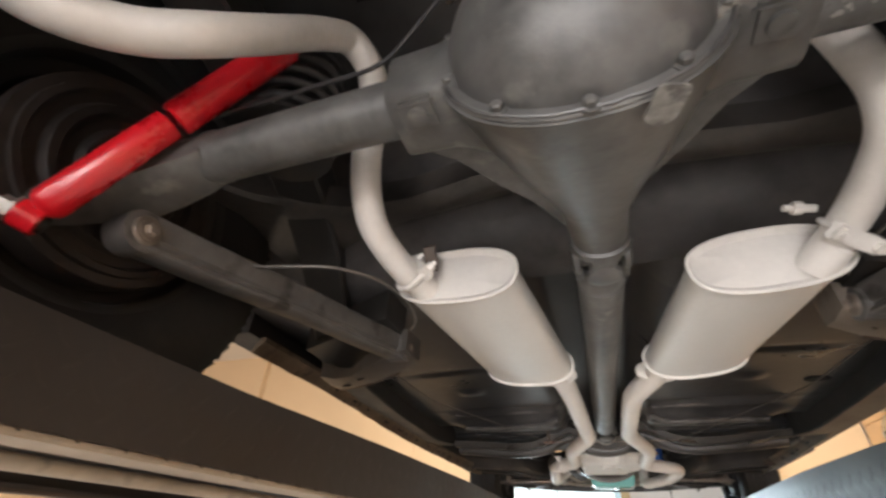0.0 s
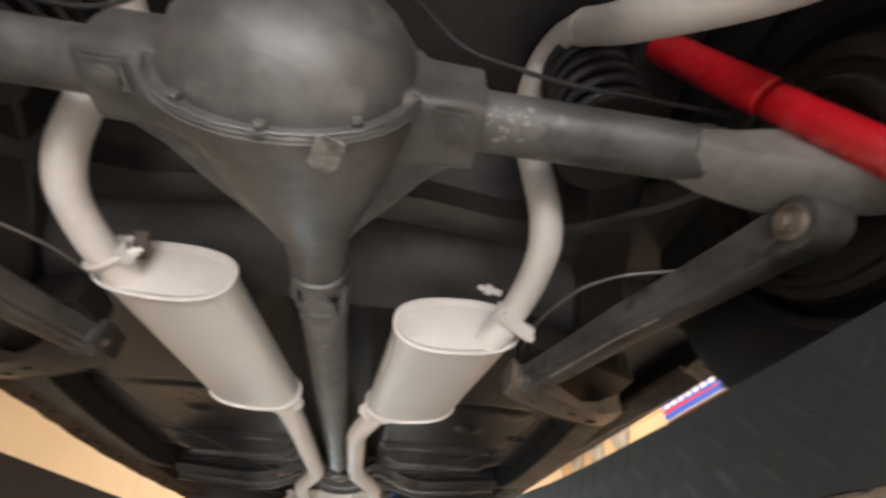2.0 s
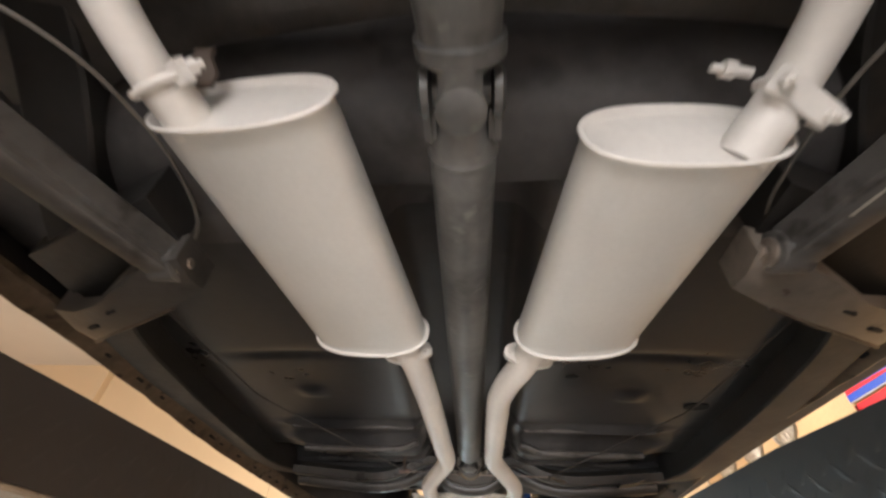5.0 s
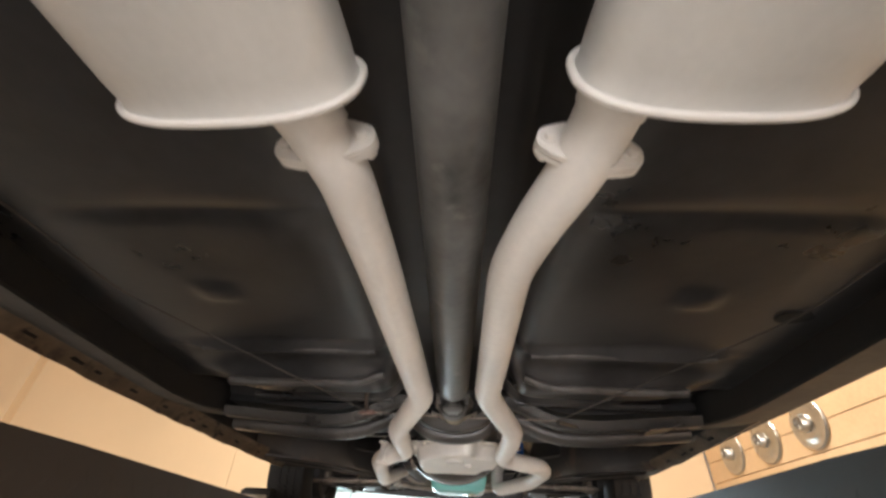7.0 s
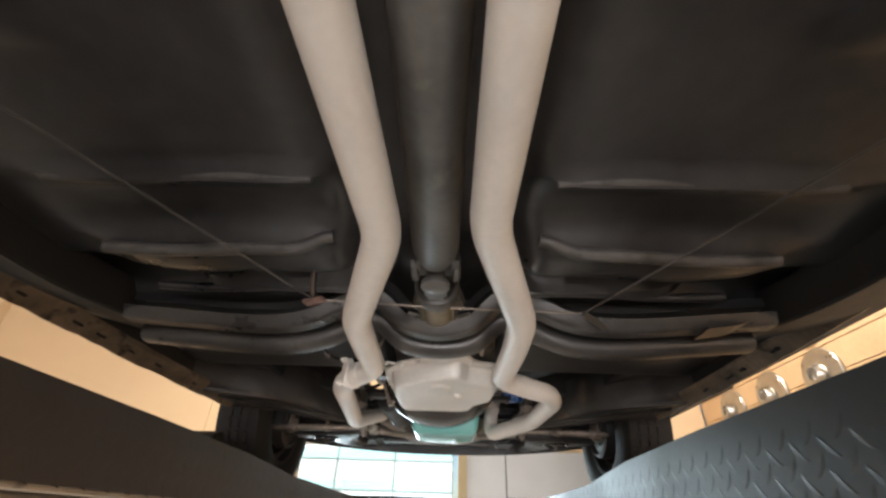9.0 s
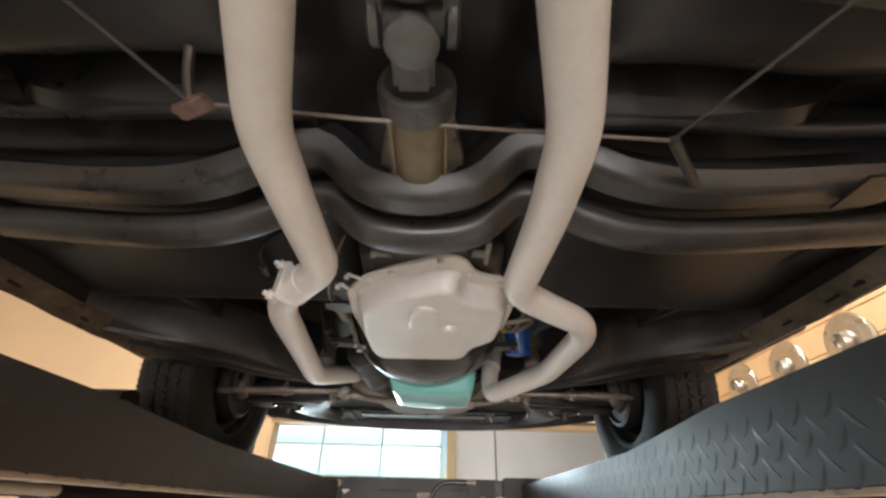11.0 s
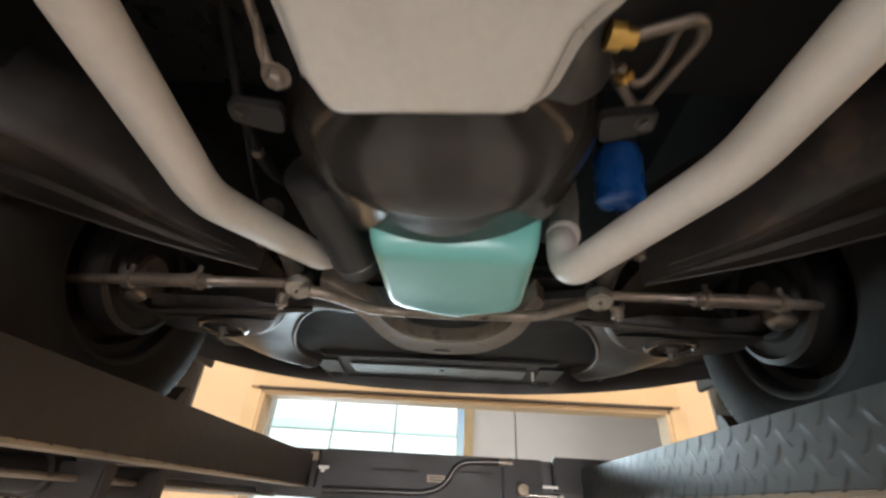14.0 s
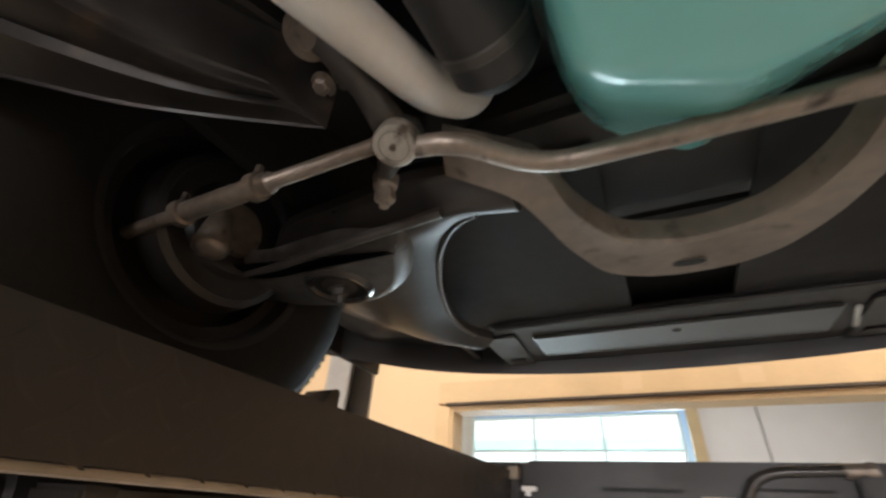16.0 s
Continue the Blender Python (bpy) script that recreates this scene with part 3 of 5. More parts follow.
    part("end_tab", loft([[Vector((x, y - 0.03 * x, z + b)) for y, b in ((1.985, 0.0), (2.05, 0.0), (2.05, 0.005), (1.985, 0.005))] for x, z in ((0.57, 1.904), (0.63, 1.912), (0.66, 1.922))]), TORQUE, car, smooth=False)
    # near-black sheet painting the shade between strap and tube
    part("gap_shade_sheet", sweep(hump(2.075, 0.050), [(-0.05, 0), (0.05, 0), (0.05, 0.02), (-0.05, 0.02)], up=(0, 0, 1)), VOID, car)
    # rear crossmember over the mufflers
    rings = []
    for x, ya, yb, z in ((-0.66, 0.12, 0.50, 2.035), (-0.58, 0.20, 0.46, 2.03), (-0.50, 0.255, 0.415, 2.03), (-0.42, 0.288, 0.375, 2.03), (-0.30, 0.298, 0.358, 2.03), (-0.16, 0.278, 0.345, 2.032), (0.0, 0.262, 0.332, 2.034), (0.18, 0.278, 0.345, 2.032), (0.32, 0.298, 0.358, 2.03), (0.44, 0.290, 0.375, 2.03), (0.51, 0.255, 0.415, 2.03), (0.59, 0.20, 0.46, 2.03), (0.67, 0.12, 0.50, 2.035)):
        rings.append([Vector((x, y, h)) for y, h in ((ya, z + 0.008), (ya + 0.012, z), (yb - 0.012, z), (yb, z + 0.008), (yb, z + 0.06), (ya, z + 0.06))])
    part("rear_crossmember", loft(rings), GREASY, car)
    # bowed front crossmember: a broad pressed band
    band = [((-0.3, 3.235, 1.94), (-0.282, 3.181, 1.94)), ((-0.215, 3.27, 1.9), (-0.17, 3.238, 1.911)), ((-0.196, 3.33, 1.897), (-0.157, 3.307, 1.902)), ((-0.18, 3.4, 1.896), (-0.136, 3.361, 1.901)), ((-0.14, 3.497, 1.895), (-0.105, 3.412, 1.899)), ((-0.085, 3.53, 1.895), (-0.066, 3.433, 1.899)), ((-0.015, 3.54, 1.895), (-0.013, 3.445, 1.899)), ((0.055, 3.531, 1.895), (0.043, 3.435, 1.899)), ((0.105, 3.5, 1.895), (0.084, 3.416, 1.899)), ((0.148, 3.44, 1.896), (0.12, 3.374, 1.901)), ((0.178, 3.362, 1.897), (0.145, 3.321, 1.902)), ((0.192, 3.29, 1.9), (0.16, 3.25, 1.911)), ((0.22, 3.25, 1.935), (0.193, 3.205, 1.935))]
    far = fillet([a for a, _ in band], 0.03, 3)
    near = fillet([b for _, b in band], 0.03, 3)
    rings = []
    for p, q in zip(far, near):
        rings.append([p + Vector((0, 0, 0.04)), p + Vector((0, 0, 0.005)), p + (q - p) * 0.05, p + (q - p) * 0.5 + Vector((0, 0, 0.003)), p + (q - p) * 0.95, q + Vector((0, 0, 0.005)), q + Vector((0, 0, 0.04))])
    fc = part("front_crossmember", loft(rings), BAND, car, "brown-worn bowed crossmember")
    part("hole", prism(superoval(0.045, 0.014, 2, 20), 1.8985, 1.9005), VOID, fc).location = (-0.018, 3.500, -0.0050)
    for s in (-1, 1):
        # pressed frame panel round the round opening beside the crossmember
        cx = -0.015
        inner = fillet([Vector((cx + s * x, y, 0)) for x, y in ((0.21, 3.335), (0.30, 3.315), (0.372, 3.39), (0.432, 3.515), (0.474, 3.66), (0.47, 3.76), (0.43, 3.82))], 0.05, 4)
        outer = fillet([Vector((cx + s * x, y, 0)) for x, y in ((0.21, 3.255), (0.33, 3.225), (0.60, 3.25), (0.74, 3.36), (0.72, 3.56), (0.655, 3.72), (0.52, 3.83))], 0.05, 4)
        rings = []
        for p, q in zip(inner, outer):
            ring = []
            for k in range(13):
                u = k / 12
                ring.append(Vector((p.x + (q.x - p.x) * u, p.y + (q.y - p.y) * u, 1.945 - 0.030 * math.sin(math.pi * min(1, u * 1.1 + 0.06)) ** 0.7)))
            ring += [v + Vector((0, 0, 0.02)) for v in reversed(ring)]
            rings.append(ring)
        horn = part("frame_horn", loft(rings), CHASSIS, car)
        part("rolled_edge", pipe([(p.x, p.y, 1.935) for p in inner[2:-2]], 0.006, 0.01, 8, 2), GREASY, horn)
        # near-black sheet standing in for shade inside the round opening
        part("shade_backing", prism([(cx + s * x, y) for x, y in ((0.10, 3.30), (0.10, 3.84), (0.80, 3.84), (0.80, 3.40), (0.60, 3.30))], 1.985, 1.995), VOID, horn)
    part("front_box_member", block((0, 3.36, 2.05), (0.86, 0.26, 0.10), 0.02), FRAME, car)


CAR = car_body()
car_frame(CAR)


# ---- rear axle ----
def rear_axle():
    ax = thing("rear_axle", "dark grey painted rear axle with domed differential cover", "rear axle", (0, 0.035, 1.75))
    for s in (-1, 1):
        t = part("axle_tube", turned((AX[0] + s * 0.17, AX[1], AX[2]), (s, 0, 0), [(0, 0.0345), (0.29, 0.0345), (0.295, 0.0365), (0.305, 0.0365), (0.31, 0.0345), (0.45, 0.0345), (0.46, 0.05), (0.475, 0.05)], 28), AXLE, ax)
        rng = random.Random(5 + s)
        ring = [(AX[0] + s * (0.199 + rng.uniform(-0.002, 0.002)), AX[1] + 0.0355 * math.cos(2 * math.pi * k / 26), AX[2] + 0.0355 * math.sin(2 * math.pi * k / 26)) for k in range(26)]
        part("weld", sweep(ring, circle(0.003, 6), closed=True), AXLE, t)
        if s > 0:
            bm = bmesh.new()
            for k in range(80):
                fx, fa, fr = 0.201 + 0.06 * rng.random() ** 1.6, rng.uniform(-2.75, -1.55), rng.uniform(0.001, 0.0036)
                vs = []
                for q in range(6):
                    w = 2 * math.pi * q / 6
                    e = rng.uniform(0.5, 1.2) * fr
                    aa = fa + e * math.sin(w) / 0.035
                    rr = 0.0352 + rng.uniform(0, 0.0012)
                    vs.append(bm.verts.new((fx + e * math.cos(w), AX[1] + rr * math.cos(aa), AX[2] + rr * math.sin(aa))))
                bm.faces.new(vs)
            tagged(part("paint_flake", bm, FLAKED, t, "flaking paint over bare metal", smooth=False), kind="stuff")
        # square housing ends
        c = part("housing_end", loft([[Vector((AX[0] + s * d, AX[1] + a, AX[2] + b)) for a, b in superoval(w, h, 5, 28)] for d, w, h in ((0.07, 0.13, 0.16), (0.12, 0.10, 0.11), (0.14, 0.092, 0.098), (0.195, 0.090, 0.094), (0.198, 0.086, 0.090))]), AXLE, ax)
        part("boss", block((AX[0] + s * 0.165, AX[1] - 0.02, AX[2] - 0.046), (0.044, 0.040, 0.012), 0.004), AXLE, c)
        part("stub", turned((AX[0] + s * 0.165, AX[1] - 0.02, AX[2] - 0.050), (0, 0, -1), [(0, 0.012), (0.006, 0.011), (0.007, 0.006)], 16), AXLE, c)
        # arm and shock bracket, pressed plate flaring down from the tube; right one paler, rear light put into its worn
        # grey
        rings = []
        for x, y0b, y1b, z0b, z1b in ((0.455, 0.002, 0.066, 1.898, 1.93), (0.490, -0.004, 0.068, 1.882, 1.925), (0.520, -0.014, 0.064, 1.864, 1.92), (0.550, -0.028, 0.056, 1.845, 1.91), (0.580, -0.042, 0.036, 1.826, 1.89), (0.605, -0.052, 0.006, 1.806, 1.845), (0.630, -0.060, -0.026, 1.790, 1.808), (0.645, -0.062, -0.042, 1.786, 1.794)):
            rings.append([Vector((s * x, AX[1] - 0.035 + y, z)) for y, z in ((y0b, z0b + 0.006), (y0b * 0.85 + y1b * 0.15, z0b), (y0b * 0.15 + y1b * 0.85, z0b + 0.006), (y1b, z0b + 0.016), (y1b, z1b), (y0b, z1b))])
        part("bracket", loft(rings), BRACKET if s > 0 else AXLE, ax, "worn grey tapered bracket, right one paler as better lit")
    # cast centre
    rings = []
    for y, w, h, z in ((0.0, 0.27, 0.255, 1.926), (0.03, 0.262, 0.245, 1.926), (0.075, 0.235, 0.215, 1.922), (0.13, 0.185, 0.175, 1.915), (0.19, 0.125, 0.125, 1.906), (0.235, 0.090, 0.092, 1.900), (0.285, 0.082, 0.082, 1.895), (0.30, 0.080, 0.080, 1.894), (0.302, 0.090, 0.090, 1.894), (0.318, 0.090, 0.090, 1.894), (0.326, 0.07, 0.07, 1.894)):
        rings.append([Vector((AX[0] + 0.012 * y / 0.33 + a, y, z + b)) for a, b in superoval(w, h, 2.2, 40)])
    part("differential_housing", loft(rings), AXLE, ax)
    part("cover_flange", loft([[Vector((AX[0] + a, y, 1.926 + b)) for a, b in superoval(w, h, 2.15, 40)] for y, w, h in ((0.006, 0.270, 0.256), (0.003, 0.280, 0.266), (0.000, 0.281, 0.267), (-0.0005, 0.276, 0.262), (-0.003, 0.276, 0.262), (-0.0055, 0.272, 0.258))]), AXLE, ax)
    dome = [(0.004, 0.254), (-0.010, 0.250), (-0.024, 0.240), (-0.045, 0.212), (-0.065, 0.168), (-0.080, 0.110), (-0.087, 0.05), (-0.0885, 0.002)]
    cover = part("differential_cover", loft([[Vector((AX[0] + a, y, 1.928 + b)) for a, b in superoval(w, w * 0.95, 2.1, 40)] for y, w in dome]), AXLE, ax, "worn grey domed cover")
    rng = random.Random(8)
    part("gasket", sweep([(AX[0] + a * rng.uniform(0.995, 1.012), -0.006, 1.926 + b * rng.uniform(0.995, 1.012)) for a, b in superoval(0.268, 0.254, 2.15, 90)], circle(0.0022, 6), closed=True), GASKET, cover, "squeezed-out grey gasket")
    for k in range(10):
        a = 2 * math.pi * (k + 0.5) / 10
        part("bolt", hexbolt((AX[0] + 0.1305 * math.cos(a), -0.0055, 1.926 + 0.1235 * math.sin(a)), (0, -1, 0), 0.0065, 0.007), AXLE, cover)
    part("tag", prism(rounded([(0.060, -0.018), (0.084, -0.010), (0.073, 0.020), (0.060, 0.024), (0.048, 0.014)], 0.006), 1.792, 1.7945), FLAKED, ax, "worn metal axle tag")
    for sx in (-1, 1):
        part("casting_web", loft([[Vector((AX[0] + sx * a, y, z)) for a, z in ((x0, 1.888), (x1 - 0.006, 1.890), (x1, 1.896), (x1, 1.94), (x0, 1.94))] for y, x0, x1 in ((0.030, 0.05, 0.205), (0.065, 0.05, 0.195), (0.10, 0.04, 0.152), (0.15, 0.03, 0.118), (0.21, 0.02, 0.070), (0.27, 0.01, 0.036))]), AXLE, ax)
    part("vent_tube", pipe([(-0.07, 0.0, 2.05), (-0.09, -0.01, 2.08), (-0.13, 0.02, 2.12)], 0.004, 0.02, 8), STEELBAR, ax)
    # brake pipe along the tube
    part("brake_pipe", pipe([(0.52, 0.0, 1.968), (0.3, -0.005, 1.966), (0.18, -0.02, 1.972), (0.12, -0.05, 2.02), (0.02, -0.06, 2.06), (-0.1, -0.04, 2.03), (-0.2, 0.0, 1.968), (-0.5, 0.0, 1.968)], 0.003, 0.03, 8, 4), SATIN, ax)
    return ax


def rear_wheel(s):
    c = (s * 0.627, 0.035, 1.925)
    w = wheel((s * 0.737, 0.035, 1.94), s, 0.345, 0.20)
    prof = [(0, 0.045), (0.0, 0.070), (0.010, 0.077), (0.010, 0.092), (0.0, 0.098), (0.0, 0.110), (0.014, 0.116), (0.014, 0.128), (0.004, 0.134), (0.004, 0.143), (0.03, 0.147)]
    part("backing_plate", turned((s * 0.612, c[1], c[2]), (s, 0, 0), prof, 44), DRUM, w)
    part("drum", turned((s * 0.624, c[1], c[2]), (s, 0, 0), [(0, 0.149), (0.0, 0.157), (0.02, 0.159), (0.05, 0.155), (0.055, 0.10)], 44), DRUM, w)
    for a in ((198,) if s < 0 else (196, 204, 214)):
        part("balance_clip", block((s * 0.620, c[1] + 0.168 * math.cos(radians(a)), c[2] + 0.168 * math.sin(radians(a))), (0.012, 0.005, 0.016), 0.002, (a - 180, 0, 0)), ZINC, w)
    return w


def wheel(c, s, R, width):
    """Steel rim with its tyre on the axis x; c: the middle."""
    h = width / 2
    rim = part("wheel", turned(c, (s, 0, 0), [(-h * 0.84, R * 0.60), (-h * 0.84, R * 0.575), (-h * 0.78, R * 0.55), (-h * 0.5, R * 0.53), (-h * 0.45, R * 0.47), (h * 0.1, R * 0.45), (h * 0.14, R * 0.36), (h * 0.05, R * 0.2), (h * 0.05, R * 0.12)], 48, cap=False), SATIN, CAR, "black steel wheel with a worn tyre")
    prof = [(-h * 0.80, R * 0.57), (-h * 0.86, R * 0.606), (-h * 0.97, R * 0.66), (-h, R * 0.75), (-h * 0.985, R * 0.84), (-h * 0.92, R * 0.92), (-h * 0.80, R * 0.975), (-h * 0.5, R * 0.985), (h * 0.5, R * 0.985), (h * 0.80, R * 0.975), (h * 0.92, R * 0.92), (h, R * 0.78), (h * 0.98, R * 0.66), (h * 0.78, R * 0.56)]
    part("tyre", turned(c, (1, 0, 0), prof, 72, cap=False), RUBBER, rim)
    # zigzag tread ribs between the grooves
    bm = bmesh.new()
    for row, rr in ((-0.66, 0.985), (-0.34, 1.0), (0.0, 1.003), (0.34, 1.0), (0.66, 0.985)):
        n = 96
        for k in range(n):
            a = 2 * math.pi * k / n
            m = pose(*c) @ Matrix.Rotation(a, 4, "X") @ pose(row * h, 0, R * rr - 0.002, 0, 0, 24 if k % 2 else -24)
            hx, hy = 0.125 * h, R * 0.028
            v = [bm.verts.new(m @ Vector((x, y, z))) for z in (-0.008, 0.0025) for x, y in ((-hx, -hy), (hx, -hy), (hx, hy), (-hx, hy))]
            for f in ((4, 5, 6, 7), (0, 1, 5, 4), (1, 2, 6, 5), (2, 3, 7, 6), (3, 0, 4, 7)):
                bm.faces.new([v[i] for i in f])
    tagged(part("tread", bm, RUBBER, rim, smooth=False), kind="stuff")
    return rim


def shock(s, low, high):
    low, high = Vector(low), Vector(high)
    d = (high - low).normalized()
    L = (high - low).length
    sh = thing("shock_absorber", "glossy red telescopic shock absorber with zinc nut", "shock absorber", tuple(low), "rear shock absorbers")
    part("body", turned(low + d * 0.012, d, [(0, 0.012), (0.006, 0.018), (0.012, 0.0203), (L * 0.42, 0.0203), (L * 0.425, 0.0195)], 28), RED, sh)
    part("dust_tube", turned(low + d * (0.03 + L * 0.40), d, [(0, 0.0200), (0.003, 0.0226), (L * 0.48, 0.0226), (L * 0.49, 0.019), (L * 0.54, 0.012)], 28), RED, sh)
    ax = Vector((-s * 0.42, 0.80, -0.20)).normalized()
    eye = part("eye", turned(low - ax * 0.013, ax, [(0, 0.015), (0.002, 0.0175), (0.024, 0.0175), (0.026, 0.015)], 24), RED, sh)
    part("bush", turned(low - ax * 0.016, ax, [(0, 0.008), (0.003, 0.012), (0.029, 0.012), (0.034, 0.009)], 18), RUBBER, eye)
    part("nut", turned(low - ax * 0.036, ax, [(0, 0.005), (0.008, 0.005), (0.008, 0.0105), (0.019, 0.0110), (0.019, 0.0165), (0.022, 0.0165)], 6), ZINC, eye, "zinc plated nut and washer")
    return sh


def coil(s):
    c = (s * 0.43, 0.075, 1.965)
    sp = thing("coil_spring", "black rear coil spring on the axle", "coil spring", c, "rear springs")
    c = (c[0] - s * 0.03, c[1], c[2] + 0.02)
    pts = [(c[0] + 0.062 * math.cos(a), c[1] + 0.062 * math.sin(a), c[2] + 0.022 * a / math.pi / 2 * 1.5) for a in (2 * math.pi * k / 24 for k in range(24 * 6))]
    part("wire", sweep(pts, circle(0.0075, 10)), SATIN, sp)
    part("seat", turned((c[0], c[1], c[2] - 0.012), (0, 0, 1), [(0, 0.04), (0.002, 0.075), (0.01, 0.075)], 28), FRAME, sp)
    return sp


def trailing_arm(s, a, b):
    a, b = Vector(a), Vector(b)
    arm = thing("trailing_arm", "black pressed steel trailing arm with rusty bolts", "trailing arm", tuple(a), "trailing arms")
    d = (b - a).normalized()
    prof = [(-0.016, -0.026), (0.016, -0.026), (0.020, -0.023), (0.020, -0.017), (0.014, -0.013), (0.014, -0.008), (0.020, -0.005), (0.020, 0.026), (0.016, 0.030), (-0.016, 0.030), (-0.020, 0.026), (-0.020, -0.005), (-0.014, -0.008), (-0.014, -0.013), (-0.020, -0.017), (-0.020, -0.023)]
    mid = (a + b) / 2 + Vector((0, 0, 0.004))
    part("channel", sweep([a + d * 0.012, a + d * 0.14, mid, b - d * 0.14, b - d * 0.012], prof, up=(0, 0, 1)), ARM, arm)
    if s > 0:
        part("edge_seam", pipe([a + d * 0.20 + Vector((-s * 0.019, 0, -0.0250)), mid + Vector((-s * 0.019, 0, -0.0250)), b - d * 0.10 + Vector((-s * 0.019, 0, -0.0250))], 0.0015, 0.02, 6), CHIPPED, arm, "thin bare worn edge")
    for p in (a, b):
        e = part("bushing", turned(p - Vector((0.022, 0, 0)), (1, 0, 0), [(0, 0.024), (0.002, 0.029), (0.042, 0.029), (0.044, 0.024)], 28), ARM, arm)
        for g in (-1, 1):
            part("washer", turned(p + Vector((g * 0.022, 0, 0)), (g, 0, 0), [(0, 0.020), (0.003, 0.020), (0.005, 0.018)], 20), STEELBAR, e)
            part("bolt", hexbolt(p + Vector((g * 0.027, 0, 0)), (g, 0, 0), 0.0095, 0.008), STEELBAR, e)
    return arm


rear_axle()
for side in (-1, 1):
    rear_wheel(side)
    coil(side)
shock(-1, (-0.586, -0.050, 1.784), (-0.360, -0.002, 2.105))
shock(1, (0.607, -0.062, 1.784), (0.445, -0.005, 2.14))
trailing_arm(-1, (-0.566, 0.045, 1.826), (-0.440, 0.615, 1.876))
trailing_arm(1, (0.566, 0.030, 1.822), (0.445, 0.590, 1.866))


# ---- exhaust ----
def muffler(name, rear, front, roll, w=0.224, h=0.102):
    rear, front = Vector(rear), Vector(front)
    d = (front - rear).normalized()
    side = d.cross(Vector((0, 0, 1))).normalized()
    m3 = Matrix.Rotation(radians(roll), 3, d)
    side = m3 @ side
    top = side.cross(d).normalized()
    L = (front - rear).length
    mu = thing(name, "oval silver exhaust muffler with rolled end seams", "muffler", tuple(rear), "mufflers")

    def ring(k, ww, hh):
        return [rear + d * k + side * a + top * b for a, b in superoval(ww, hh, 2.5, 48)]
    part("case", loft([ring(0.004, w - 0.004, h - 0.004), ring(0.008, w - 0.008, h - 0.008), ring(0.03, w - 0.006, h - 0.006), ring(L - 0.03, w - 0.006, h - 0.006), ring(L - 0.008, w - 0.008, h - 0.008), ring(L - 0.004, w - 0.004, h - 0.004)], False, False), CASE, mu)
    for k0, sgn in ((0, 1), (L, -1)):
        part("end_cap", loft([ring(k0 + sgn * 0.001, w - 0.004, h - 0.004), ring(k0 + sgn * 0.004, w - 0.012, h - 0.012), ring(k0 + sgn * 0.007, w - 0.02, h - 0.02), ring(k0 + sgn * 0.006, w * 0.4, h * 0.4)], False, True), SILVER, mu)
        part("rim", sweep(ring(k0 + sgn * 0.003, w, h), circle(0.0034, 10), closed=True), SILVER, mu)
    return mu


muffler("muffler", (-0.2232, 0.361, 1.894), (-0.170, 0.853, 1.897), 6)
muffler("muffler", (0.256, 0.404, 1.873), (0.2143, 0.841, 1.889), -6)


def flange(parent, p, d, tilt, mat):
    """Two-bolt pipe flange."""
    p, d = Vector(p), Vector(d).normalized()
    side = Matrix.Rotation(radians(tilt), 3, d) @ d.cross(Vector((0, 0, 1))).normalized()
    top = side.cross(d)
    out = []
    for a, b in [(-0.047, -0.010), (-0.02, -0.021), (0.02, -0.021), (0.047, -0.010), (0.047, 0.010), (0.02, 0.026), (-0.02, 0.026), (-0.047, 0.010)]:
        out.append((a, b))
    out = rounded(out, 0.008, 3)
    f = part("flange", loft([[p + d * k + side * a + top * b for a, b in out] for k in (-0.006, 0.0)]), mat, parent)
    part("flange", loft([[p + d * k + side * a + top * b for a, b in out] for k in (0.001, 0.007)]), mat, parent)
    for sg in (-1, 1):
        part("bolt", hexbolt(p + side * 0.036 * sg + d * 0.007, d, 0.007, 0.010), mat, f)
        part("bolt", hexbolt(p + side * 0.036 * sg - d * 0.006, -d, 0.006, 0.006), mat, f)
    return f


def saddle_clamp(parent, p, d, away, mat):
    """A U-bolt clamp round the pipe."""
    p, d = Vector(p), Vector(d).normalized()
    away = Vector(away)
    away = (away - d * away.dot(d)).normalized()
    side = d.cross(away).normalized()
    pts = [p + away * 0.040 + side * 0.030]
    for k in range(13):
        a = math.pi * k / 12
        pts.append(p + side * 0.030 * math.cos(a) - away * 0.030 * math.sin(a))
    pts.append(p + away * 0.040 - side * 0.030)
    c = part("clamp", sweep(pts, circle(0.0045, 10)), mat, parent)
    sad = [[p + d * k + side * a + away * b for a, b in ((-0.038, 0.020), (-0.028, 0.010), (-0.020, 0.020), (0.020, 0.020), (0.028, 0.010), (0.038, 0.020), (0.034, 0.029), (-0.034, 0.029))] for k in (-0.012, 0.012)]
    part("saddle", loft(sad), mat, c)
    for sg in (-1, 1):
        part("nut", turned(p + away * 0.028 + side * 0.030 * sg, away, [(0, 0.0085), (0.009, 0.0085), (0.009, 0.0045), (0.016, 0.0045)], 6), mat, c)
    return c


